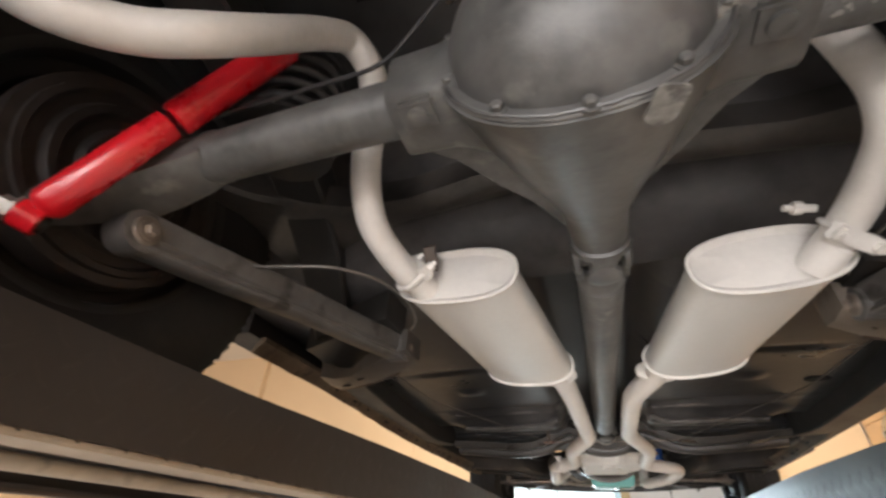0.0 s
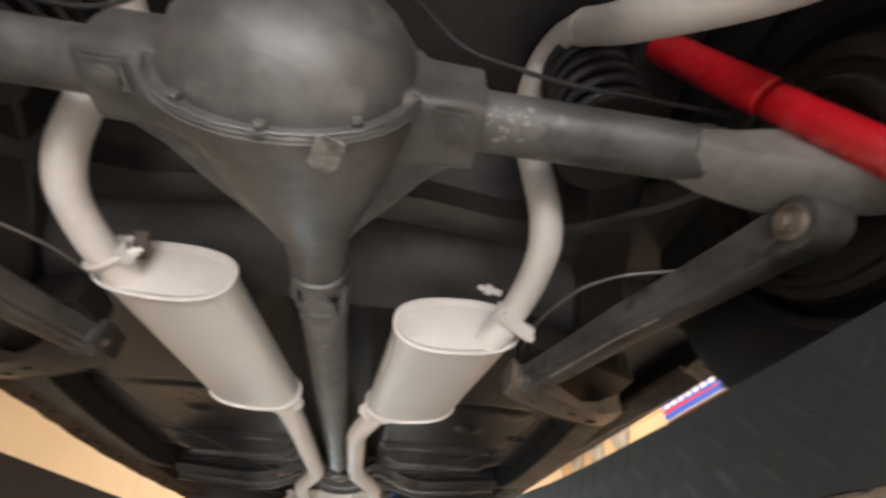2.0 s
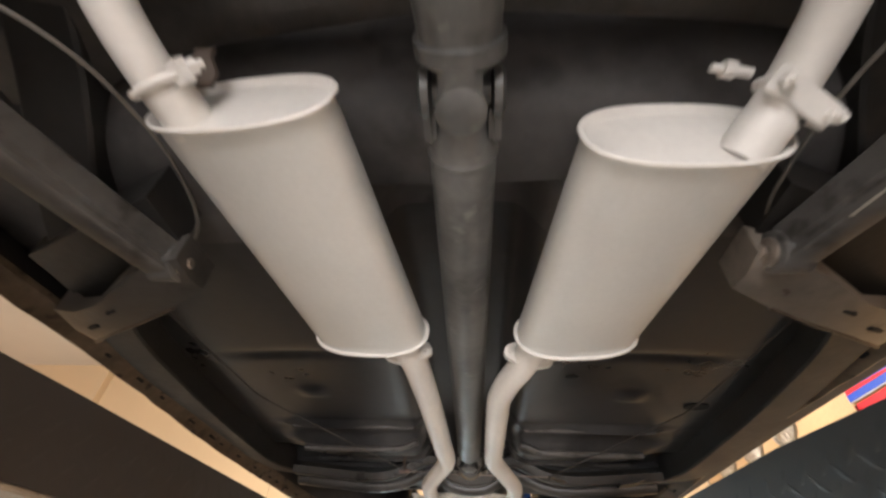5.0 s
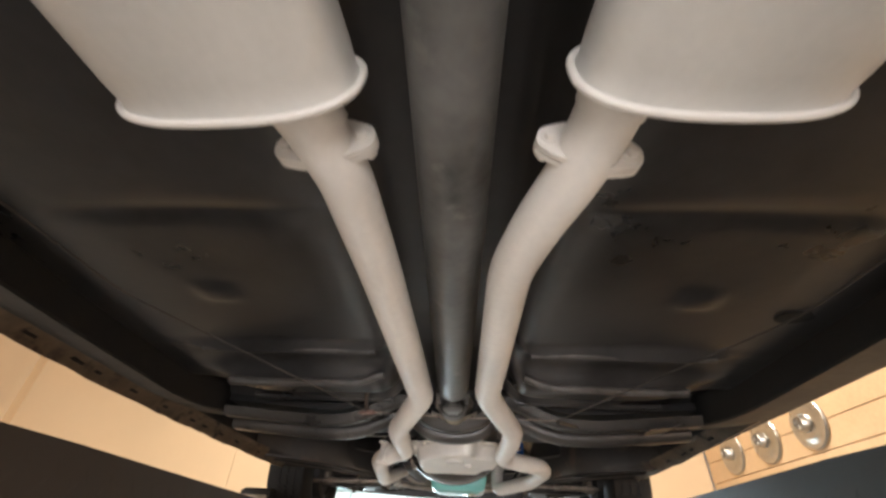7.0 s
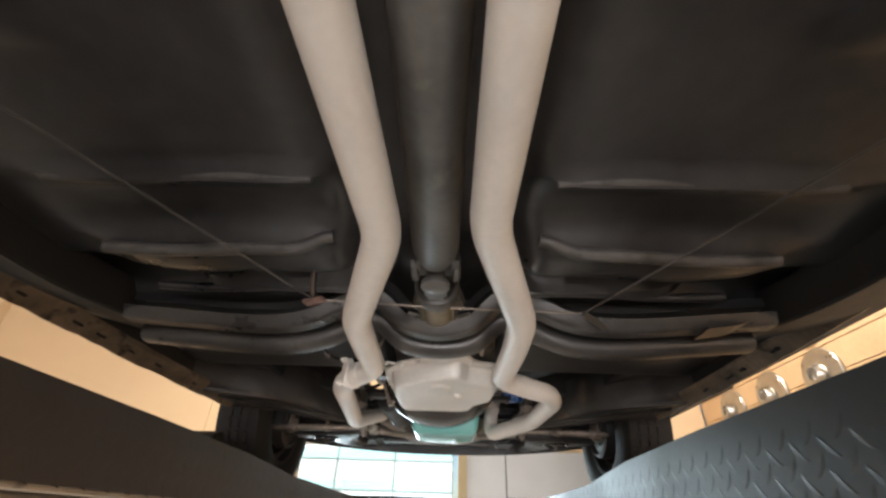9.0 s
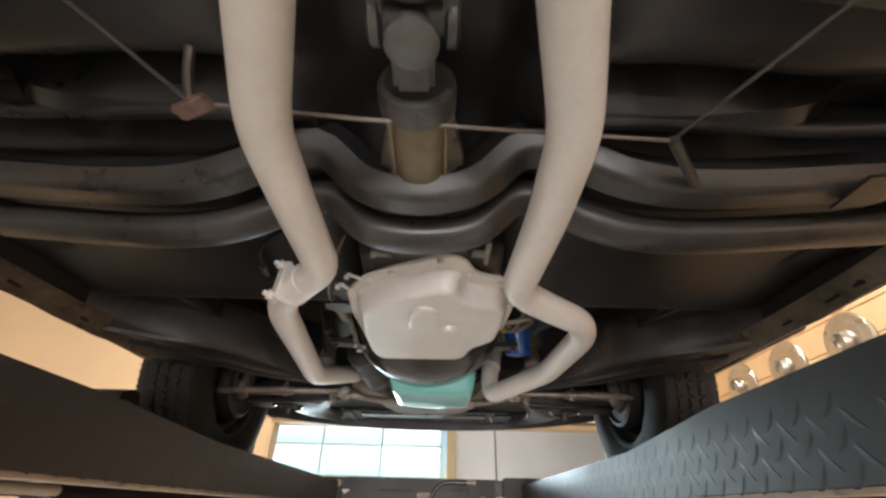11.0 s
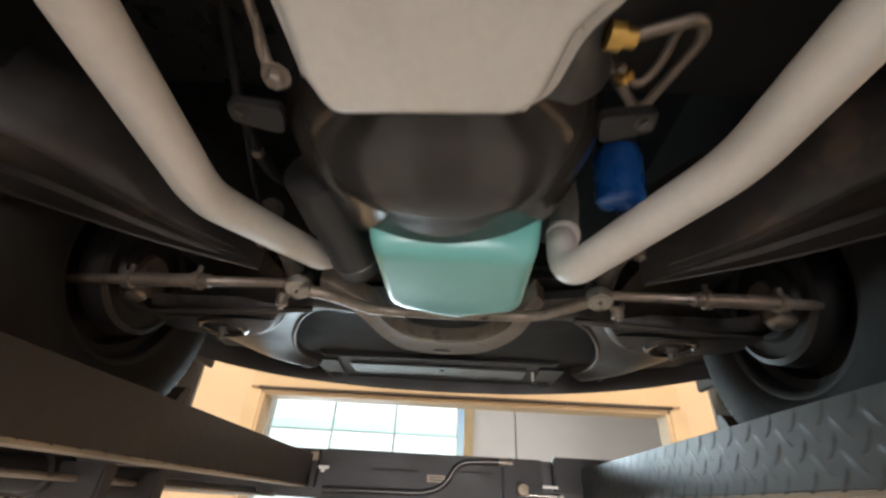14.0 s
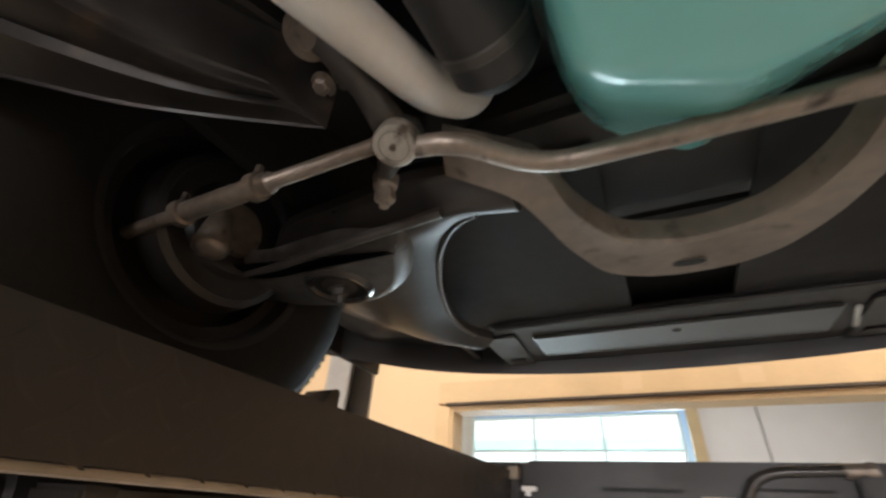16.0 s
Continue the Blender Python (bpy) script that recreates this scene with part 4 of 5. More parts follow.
def front_pipes():
    r = 0.0272
    L = thing("exhaust_pipe", "silver painted bent exhaust pipe", "exhaust pipe", (-0.1, 1.5, 1.84), "front exhaust pipes")
    p = part("pipe", pipe([(-0.118, 0.855, 1.888), (-0.108, 0.885, 1.880), (-0.092, 0.93, 1.874), (-0.081, 1.10, 1.870), (-0.064, 1.595, 1.866), (-0.150, 1.865, 1.860), (-0.154, 2.0, 1.860), (-0.156, 2.165, 1.862), (-0.250, 2.268, 1.862), (-0.275, 2.34, 1.86), (-0.318, 2.79, 1.860), (-0.262, 3.11, 1.952), (-0.248, 3.19, 2.02), (-0.24, 3.22, 2.12)], r, 0.038, 24), SILVER, L)
    flange(p, (-0.1025, 0.900, 1.8785), (0.10, 1.0, 0.12), -4, SILVER)
    saddle_clamp(p, (-0.225, 2.235, 1.863), (-0.66, 0.75, 0), (-0.75, -0.66, 0.1), SILVER)
    part("band", turned((-0.205, 2.218, 1.8635), (-0.66, 0.75, -0.02), [(-0.022, 0.027), (-0.02, 0.0295), (0.03, 0.0295), (0.032, 0.027)], 24), SILVER, p)
    part("sleeve", turned((-0.118, 0.86, 1.888), (0.1, 0.2, -0.05), [(-0.02, 0.031), (0.03, 0.029)], 24), SILVER, p)
    R = thing("exhaust_pipe", "silver painted bent exhaust pipe with a sharp kink", "exhaust pipe", (0.1, 1.5, 1.84), "front exhaust pipes")
    p = part("pipe", pipe([(0.146, 0.83, 1.882), (0.136, 0.886, 1.875), (0.124, 0.93, 1.870), (0.100, 1.00, 1.868), (0.081, 1.085, 1.868), (0.078, 1.575, 1.868), (0.163, 1.865, 1.861), (0.167, 2.0, 1.860), (0.161, 2.205, 1.861), (0.182, 2.248, 1.862), (0.245, 2.300, 1.86), (0.308, 2.350, 1.86), (0.337, 2.43, 1.86), (0.318, 2.70, 1.858), (0.197, 2.956, 1.856), (0.199, 2.993, 1.93), (0.235, 3.06, 2.06), (0.25, 3.1, 2.18)], r, 0.038, 24), SILVER, R)
    flange(p, (0.132, 0.901, 1.8735), (-0.1, 1.0, 0.12), 10, SILVER)
    part("sleeve", turned((0.146, 0.83, 1.882), (-0.15, 0.85, -0.1), [(-0.01, 0.031), (0.03, 0.029)], 24), SILVER, p)
    part("collar", turned((0.206, 3.0, 1.955), (0.25, 0.5, 0.85), [(0, 0.028), (0.004, 0.031), (0.012, 0.031), (0.016, 0.028)], 24), SILVER, p)


def tail_pipes():
    r = 0.0242
    L = thing("tail_pipe", "silver painted tail pipe arched over the axle", "tail pipe", (-0.36, 0.3, 1.87), "tail pipes")
    p = part("pipe", pipe([(-0.284, 0.373, 1.884), (-0.298, 0.327, 1.889), (-0.314, 0.276, 1.906), (-0.321, 0.225, 1.924), (-0.316, 0.184, 1.956), (-0.308, 0.153, 2.008), (-0.293, 0.131, 2.083), (-0.292, 0.101, 2.159), (-0.315, 0.055, 2.190), (-0.331, 0.005, 2.125), (-0.349, -0.060, 2.013), (-0.370, -0.100, 1.955), (-0.421, -0.132, 1.930), (-0.462, -0.180, 1.912), (-0.53, -0.24, 1.945), (-0.72, -0.30, 2.10)], r, 0.075, 24), SILVER, L)
    part("sleeve", turned((-0.281, 0.377, 1.883), (-0.28, -0.95, 0.13), [(-0.012, 0.0265), (0.035, 0.0265), (0.038, 0.024)], 24), SILVER, p)
    saddle_clamp(p, (-0.294, 0.336, 1.889), (-0.35, -0.9, 0.3), (0.75, 0.0, 0.65), SILVER)
    part("hanger_strap", loft([[Vector((-0.258 + a, y + b * 0.7, z + b)) for a, b in ((-w, -0.003), (w, -0.003), (w, 0.003), (-w, 0.003))] for y, z, w in ((0.348, 1.900, 0.009), (0.340, 1.915, 0.013), (0.326, 1.925, 0.009), (0.322, 1.936, 0.011))]), RUSTY, p)
    R = thing("tail_pipe", "silver painted tail pipe arched over the axle", "tail pipe", (0.36, 0.3, 1.87), "tail pipes")
    p = part("pipe", pipe([(0.319, 0.416, 1.863), (0.342, 0.370, 1.885), (0.352, 0.325, 1.897), (0.355, 0.272, 1.906), (0.353, 0.218, 1.918), (0.344, 0.180, 1.948), (0.332, 0.163, 2.010), (0.323, 0.158, 2.09), (0.331, 0.142, 2.186), (0.345, 0.100, 2.235), (0.356, 0.050, 2.215), (0.362, 0.0, 2.150), (0.366, -0.03, 2.09)], r, 0.065, 24), SILVER, R)
    part("rear_pipe", pipe([(0.363, -0.01, 2.13), (0.365, -0.045, 2.055), (0.368, -0.085, 1.982), (0.417, -0.135, 1.929), (0.455, -0.170, 1.905), (0.532, -0.205, 1.965), (0.60, -0.23, 2.05), (0.70, -0.25, 2.2)], 0.0245, 0.06, 24), SILVER, p)
    part("sleeve", turned((0.316, 0.418, 1.860), (0.6, -0.9, 0.5), [(-0.012, 0.0265), (0.035, 0.0265), (0.038, 0.024)], 24), SILVER, p)
    part("joint_collar", turned((0.3625, -0.004, 2.142), (0.03, -0.42, -0.9), [(0, 0.024), (0.002, 0.0262), (0.006, 0.0262), (0.008, 0.024)], 24), SILVER, p)
    saddle_clamp(p, (0.344, 0.376, 1.884), (0.6, -0.78, 0.45), (0.1, -0.5, -0.85), SILVER)
    part("hanger_bolt", turned((0.325, 0.37, 1.925), (-1, -0.15, 0.12), [(0, 0.006), (0.018, 0.006), (0.018, 0.010), (0.030, 0.010), (0.030, 0.005), (0.042, 0.005)], 8), SILVER, p)


front_pipes()
tail_pipes()


# ---- drive line ----
def drive_shaft():
    a, b = Vector((0.021, 0.36, 1.892)), Vector((0.0, 1.80, 1.939))
    ds = thing("drive_shaft", "dark grey steel drive shaft with universal joints", "drive shaft", tuple(a))
    d = (b - a).normalized()
    L = (b - a).length
    t = part("tube", turned(a, d, [(0.03, 0.026), (0.05, 0.034), (0.07, 0.0395), (L - 0.08, 0.0395), (L - 0.05, 0.034), (L - 0.03, 0.026)], 36), AXLE, ds)
    part("weld_ring", turned(a + d * 0.068, d, [(0, 0.039), (0.004, 0.0415), (0.010, 0.039)], 36), AXLE, t)
    for p, q in ((a, 1), (b, -1)):
        j = part("joint", turned(p - Vector((0.040, 0, 0)), (1, 0, 0), [(0, 0.010), (0.002, 0.015), (0.078, 0.015), (0.08, 0.010)], 20), AXLE, ds)
        part("cap", turned(p - Vector((0, 0, 0.045)), (0, 0, 1), [(0, 0.010), (0.002, 0.018), (0.088, 0.018), (0.09, 0.010)], 20), AXLE, j)
        for sg in (-1, 1):
            ear = part("yoke", turned(p + Vector((sg * 0.030, 0, 0)), (sg, 0, 0), [(0, 0.018), (0.003, 0.026), (0.011, 0.026), (0.015, 0.019)], 24), AXLE, ds)
            part("ear_neck", block(p + Vector((sg * 0.035, 0.030 * q, 0)), (0.014, 0.05, 0.042), 0.006), AXLE, ear)
            ear = part("yoke", turned(p + Vector((0, 0, sg * 0.030)), (0, 0, sg), [(0, 0.018), (0.003, 0.026), (0.012, 0.026), (0.017, 0.018)], 24), AXLE, ds)
            part("ear_neck", block(p + Vector((0, -0.030 * q, sg * 0.035)), (0.042, 0.05, 0.014), 0.006), AXLE, ear)


drive_shaft()

PAN = [(-0.168, 2.48), (-0.163, 2.365), (-0.119, 2.297), (-0.066, 2.260), (-0.014, 2.235), (0.028, 2.212), (0.058, 2.212), (0.080, 2.230), (0.094, 2.266), (0.121, 2.282), (0.155, 2.290), (0.185, 2.337), (0.190, 2.41), (0.185, 2.53), (0.135, 2.595), (0.118, 2.66), (0.090, 2.685), (-0.140, 2.69), (-0.158, 2.64)]
CROWN = [(-0.140, 2.48), (-0.130, 2.362), (-0.097, 2.332), (-0.056, 2.298), (-0.005, 2.273), (0.037, 2.260), (0.055, 2.263), (0.065, 2.282), (0.074, 2.302), (0.098, 2.317), (0.145, 2.328), (0.160, 2.352), (0.163, 2.41), (0.157, 2.51), (0.112, 2.565), (0.096, 2.635), (0.075, 2.655), (-0.120, 2.66), (-0.135, 2.62)]


def gearbox():
    g = thing("gearbox", "automatic gearbox with silver pan and bronze tail housing", "gearbox", (0, 2.4, 1.87))
    rings = [[Vector((x, y, z)) for x, y in rounded(shrink(o, d), 0.016, 4)] for o, d, z in ((PAN, 0.0, 1.925), (PAN, 0.0, 1.919), (PAN, 0.003, 1.917), (PAN, 0.006, 1.918), (CROWN, -0.011, 1.914), (CROWN, -0.009, 1.908), (CROWN, -0.005, 1.890), (CROWN, -0.002, 1.880), (CROWN, 0.002, 1.8745), (CROWN, 0.006, 1.8715), (CROWN, 0.010, 1.8708), (CROWN, 0.014, 1.8708), (CROWN, 0.017, 1.8708))]
    pan = part("oil_pan", loft(rings, False, True), ALU, g, "silver cast gearbox pan")
    part("boss", loft([[Vector((x, y, z + 0.008 * max(0, (y - 2.40) / 0.05))) for x, y in rounded(shrink([(-0.040, 2.450), (-0.030, 2.345), (-0.010, 2.320), (0.016, 2.320), (0.032, 2.343), (0.038, 2.450)], d), 0.014, 3)] for d, z in ((0.0, 1.872), (0.002, 1.867), (0.006, 1.8645), (0.010, 1.864), (0.013, 1.864))]), ALU, pan)
    part("plug", turned((0.052, 2.43, 1.873), (0, 0, -1), [(0, 0.016), (0.003, 0.0155), (0.009, 0.0125), (0.012, 0.009)], 20), ALU, pan)
    for x, y in [shrink(PAN, 0.011)[k] for k in (0, 1, 2, 3, 5, 8, 10, 11, 12, 13, 14, 16, 18)]:
        part("bolt", turned((x, y, 1.9185), (0, 0, -1), [(0, 0.0105), (0.002, 0.0105), (0.002, 0.0078), (0.0075, 0.0074), (0.009, 0.005)], 10), ALU, pan)
    for x, y, turn in ((-0.136, 2.300, 40), (-0.162, 2.345, 62)):
        tab = part("hose_tab", block((x, y, 1.921), (0.034, 0.010, 0.003), 0.001, (0, 0, turn)), ALU, pan)
        part("tab_lip", block((x - 0.013, y - 0.008, 1.916), (0.007, 0.010, 0.009), 0.001, (0, 0, turn)), ALU, tab)
    part("case", loft([[Vector((0.01 + a, y, 1.925 + h / 2 + b)) for a, b in superoval(w, h, 3, 32)] for y, w, h in ((2.20, 0.12, 0.16), (2.25, 0.19, 0.20), (2.30, 0.30, 0.21), (2.62, 0.34, 0.23), (2.70, 0.40, 0.30))]), AXLE, g)
    part("tail_housing", loft([[Vector((a, y, z + b)) for a, b in superoval(w, w, 2.3, 28)] for y, w, z in ((1.895, 0.060, 1.94), (1.905, 0.068, 1.94), (1.99, 0.066, 1.942), (2.04, 0.072, 1.950), (2.07, 0.072, 1.968), (2.12, 0.06, 1.985))]), TAILCASE, g)
    part("collar", turned((0, 1.868, 1.94), (0, 1, 0), [(0.004, 0.030), (0.0, 0.036), (0.003, 0.043), (0.010, 0.045), (0.034, 0.045), (0.040, 0.036)], 28), AXLE, g)
    for sx in (-1, 1):
        part("skirt", loft([[Vector((sx * x, y, z)) for x, z in ((0.024, zi), (a - 0.006, zo), (a, zo + 0.003), (a, zo + 0.03), (0.024, zo + 0.03))] for y, a, zi, zo in ((1.895, 0.042, 1.930, 1.950), (1.96, 0.045, 1.935, 1.960), (2.00, 0.054, 1.935, 1.962), (2.06, 0.066, 1.935, 1.962), (2.09, 0.070, 1.937, 1.962))]), CASTING, g)
        part("rib", pipe([(sx * 0.033, 1.91, 1.925), (sx * 0.034, 2.06, 1.925)], 0.003, 0.01, 8), TAILCASE, g)
    mt = part("mount", loft([[Vector((x, y, z)) for x, z in ((-0.072, 1.945), (-0.066, 1.940), (0.066, 1.940), (0.072, 1.945), (0.072, 1.97), (-0.072, 1.97))] for y in (2.035, 2.075)]), CASTING, g)
    for x in (-0.052, 0.056):
        part("mount_bolt", hexbolt((x, 2.045, 1.941), (0, -0.3, -1), 0.008, 0.007), GREASY, mt)
    part("rear_case", loft([[Vector((a, y, 1.935 + w * 0.4 + b)) for a, b in superoval(w, w * 0.8, 3, 28)] for y, w in ((2.10, 0.10), (2.17, 0.14), (2.25, 0.20))]), AXLE, g)
    # bolted bracket and ribs on the case behind the pan
    for x, y0, y1, z in ((-0.046, 2.170, 2.222, 1.948), (-0.032, 2.175, 2.275, 1.944), (0.025, 2.175, 2.262, 1.944), (0.115, 2.190, 2.266, 1.944)):
        part("case_rib", block((x, (y0 + y1) / 2, z), (0.008, y1 - y0, 0.022), 0.002), CASTING, g)
    part("case_boss", turned((0.085, 2.236, 1.944), (1, 0.05, 0), [(0, 0.007), (0.002, 0.010), (0.028, 0.010), (0.03, 0.007)], 14), CASTING, g)
    part("case_boss", block((0.067, 2.222, 1.944), (0.018, 0.020, 0.018), 0.003), CASTING, g)
    part("case_boss", turned((-0.062, 2.255, 1.945), (-1, -0.2, 0), [(0, 0.006), (0.03, 0.006), (0.031, 0.010), (0.04, 0.010)], 12), CASTING, g)
    # selector linkage beside the pan
    lk = part("selector_rod", pipe([(-0.190, 2.545, 1.935), (-0.184, 2.60, 1.915), (-0.176, 2.63, 1.890)], 0.005, 0.02, 10), STEELBAR, g)
    part("solenoid", turned((-0.213, 2.46, 1.945), (0.18, 1, -0.08), [(0, 0.008), (0.002, 0.013), (0.085, 0.013), (0.088, 0.010), (0.10, 0.007)], 16), STEELBAR, lk)
    part("lever", prism(rounded([(-0.225, 2.435), (-0.185, 2.430), (-0.158, 2.452), (-0.160, 2.492), (-0.205, 2.478), (-0.228, 2.470)], 0.010), 1.924, 1.930), GREASY, lk)
    part("lever", block((-0.19, 2.345, 1.935), (0.05, 0.016, 0.012), 0.004, (0, 20, -30)), GREASY, lk)
    part("fork", pipe([(-0.178, 2.575, 1.91), (-0.185, 2.61, 1.902), (-0.176, 2.632, 1.894)], 0.004, 0.01, 8), STEELBAR, lk)
    part("vacuum_line", pipe([(-0.212, 2.455, 1.928), (-0.210, 2.40, 1.932), (-0.200, 2.345, 1.936), (-0.180, 2.285, 1.945), (-0.15, 2.235, 1.975)], 0.0035, 0.05, 10), CABLE, lk)
    part("pivot_bolt", hexbolt((-0.172, 2.627, 1.892), (0, 0, -1), 0.010, 0.01), STEELBAR, g)
    # black converter cover
    rings = []
    for y, hw, zb in ((2.650, 0.12, 1.925), (2.672, 0.150, 1.900), (2.695, 0.180, 1.880), (2.712, 0.198, 1.869), (2.735, 0.213, 1.860), (2.765, 0.221, 1.853), (2.792, 0.222, 1.8505), (2.806, 0.221, 1.8515), (2.816, 0.220, 1.8535), (2.845, 0.217, 1.857), (2.880, 0.212, 1.8605), (2.900, 0.208, 1.863), (2.906, 0.205, 1.866)):
        rings.append([Vector((-0.01 + hw * math.cos(math.pi * (1 + k / 28)), y, 2.03 + (2.03 - zb) * math.sin(math.pi * (1 + k / 28)))) for k in range(29)])
    bm = bmesh.new()
    vs = [[bm.verts.new(p) for p in r] for r in rings]
    for a, b in zip(vs, vs[1:]):
        for i in range(28):
            bm.faces.new((a[i], a[i + 1], b[i + 1], b[i]))
    bm.normal_update()
    bmesh.ops.solidify(bm, geom=bm.faces[:], thickness=0.004)
    cc = part("converter_cover", bm, BLACKGLOSS, g, "glossy black converter cover")
    part("rim", pipe([(-0.01 + 0.210 * math.cos(math.pi * (1 + k / 28)), 2.907, 2.03 + 0.165 * math.sin(math.pi * (1 + k / 28))) for k in range(29)], 0.0025, 0.01, 8, 2), STEELBAR, cc)
    for sx in (-1, 1):
        part("ear", prism(rounded([(-0.01 + sx * 0.19, 2.70), (-0.01 + sx * 0.255, 2.69), (-0.01 + sx * 0.26, 2.72), (-0.01 + sx * 0.20, 2.74)], 0.01), 1.925, 1.94), SATIN, cc)
        part("ear_bolt", hexbolt((-0.01 + sx * 0.243, 2.705, 1.925), (0, 0, -1), 0.008, 0.007), GREASY, cc)
    return g


def engine():
    e = thing("engine", "engine with turquoise enamelled oil sump", "engine", (0, 3.0, 1.84))
    so = [(-0.114, 2.875), (0.138, 2.885), (0.142, 3.07), (0.128, 3.100), (0.01, 3.143), (-0.092, 3.100), (-0.112, 3.07)]

    def level(d, z, fwd):
        return [Vector((x, y + fwd * max(0, y - 2.95) / 0.19, z)) for x, y in rounded(shrink(so, d), 0.02, 4)]
    rings = [level(-0.03, 2.10, 0.30), level(-0.012, 1.945, 0.13), level(-0.006, 1.89, 0.06), level(0.0, 1.862, 0.015), level(0.005, 1.850, 0.004), level(0.013, 1.842, 0), level(0.028, 1.839, 0)]
    sump = part("oil_sump", loft(rings, False, True), TURQ, e, "turquoise enamelled oil sump")
    part("drain_plug", hexbolt((0.02, 3.142, 1.862), (0, 0.6, -0.8), 0.010, 0.008), TURQ, sump)
    part("block", block((0, 3.2, 2.22), (0.36, 0.75, 0.26), 0.02), SATIN, e)
    st = part("starter", turned((-0.205, 2.84, 1.955), (0.10, 1, -0.06), [(0, 0.03), (0.005, 0.05), (0.11, 0.052), (0.114, 0.047), (0.26, 0.047), (0.275, 0.035), (0.285, 0.012)], 28), SATIN, e)
    part("strap", turned((-0.183, 3.06, 1.942), (0.10, 1, -0.06), [(0, 0.046), (0.002, 0.0495), (0.012, 0.0495), (0.014, 0.046)], 28), GREASY, st)
    f = part("oil_filter", turned((0.287, 2.925, 1.972), (0, -0.25, 1), [(0, 0.020), (0.002, 0.034), (0.008, 0.040), (0.085, 0.0405), (0.089, 0.036), (0.10, 0.036)], 32), BLUE, e, "blue screw-on oil filter")
    part("neck", turned((0.287, 2.90, 2.07), (0, -0.25, 1), [(0, 0.03), (0.06, 0.04)], 24), SATIN, f)
    br = part("brass_fitting", turned((0.170, 2.622, 1.965), (1, 0.1, -0.1), [(0, 0.016), (0.016, 0.016), (0.016, 0.011), (0.03, 0.011), (0.032, 0.008)], 12), BRASS, e, "brass cooler line fitting")
    part("cooler_line", pipe([(0.195, 2.622, 1.962), (0.262, 2.605, 1.97), (0.278, 2.63, 1.975), (0.250, 2.74, 1.985), (0.225, 2.72, 2.0), (0.20, 2.70, 2.04)], 0.007, 0.03, 10), STEELBAR, e)
    part("cooler_line", pipe([(0.195, 2.66, 1.968), (0.225, 2.69, 1.965), (0.245, 2.66, 1.975), (0.258, 2.63, 2.0)], 0.006, 0.02, 10), STEELBAR, e)
    part("line_clip", turned((0.20, 2.668, 1.967), (0.6, 0.7, -0.1), [(0, 0.008), (0.002, 0.011), (0.012, 0.011), (0.014, 0.008)], 12), BRASS, e)
    return e


gearbox()
engine()


# ---- cables under the floor ----
def vacuum_hose():
    h = thing("vacuum_hose", "thin black rubber hose looped under the floor", "hose", (-0.3, 2.3, 1.95))
    part("hose", pipe([(-0.20, 2.20, 1.985), (-0.275, 2.215, 1.962), (-0.325, 2.27, 1.955), (-0.335, 2.36, 1.957), (-0.305, 2.45, 1.972), (-0.23, 2.52, 2.0)], 0.005, 0.05, 10), RUBBER, h)
    part("sleeve", turned((-0.333, 2.33, 1.956), (-0.1, 1, 0.02), [(0, 0.005), (0.001, 0.007), (0.035, 0.007), (0.036, 0.005)], 12), STEELBAR, h)


vacuum_hose()


def wiring_loom():
    w = thing("wiring_loom", "black taped wiring loom hanging by the starter", "wiring", (-0.33, 2.95, 2.0))
    part("loom", pipe([(-0.30, 2.62, 2.10), (-0.335, 2.80, 2.05), (-0.33, 2.93, 2.02), (-0.29, 3.0, 2.04), (-0.25, 3.02, 2.09)], 0.008, 0.06, 10), RUBBER, w)
    part("branch", pipe([(-0.335, 2.82, 2.045), (-0.355, 2.95, 2.0), (-0.36, 3.06, 1.985)], 0.004, 0.04, 8), RUBBER, w)
    part("connector", block((-0.361, 3.075, 1.984), (0.02, 0.03, 0.016), 0.003, (0, 0, 8)), CASTING, w)
    part("clip", turned((-0.333, 2.88, 2.033), (0, 1, -0.2), [(0, 0.008), (0.002, 0.011), (0.012, 0.011), (0.014, 0.008)], 12), STEELBAR, w)


wiring_loom()


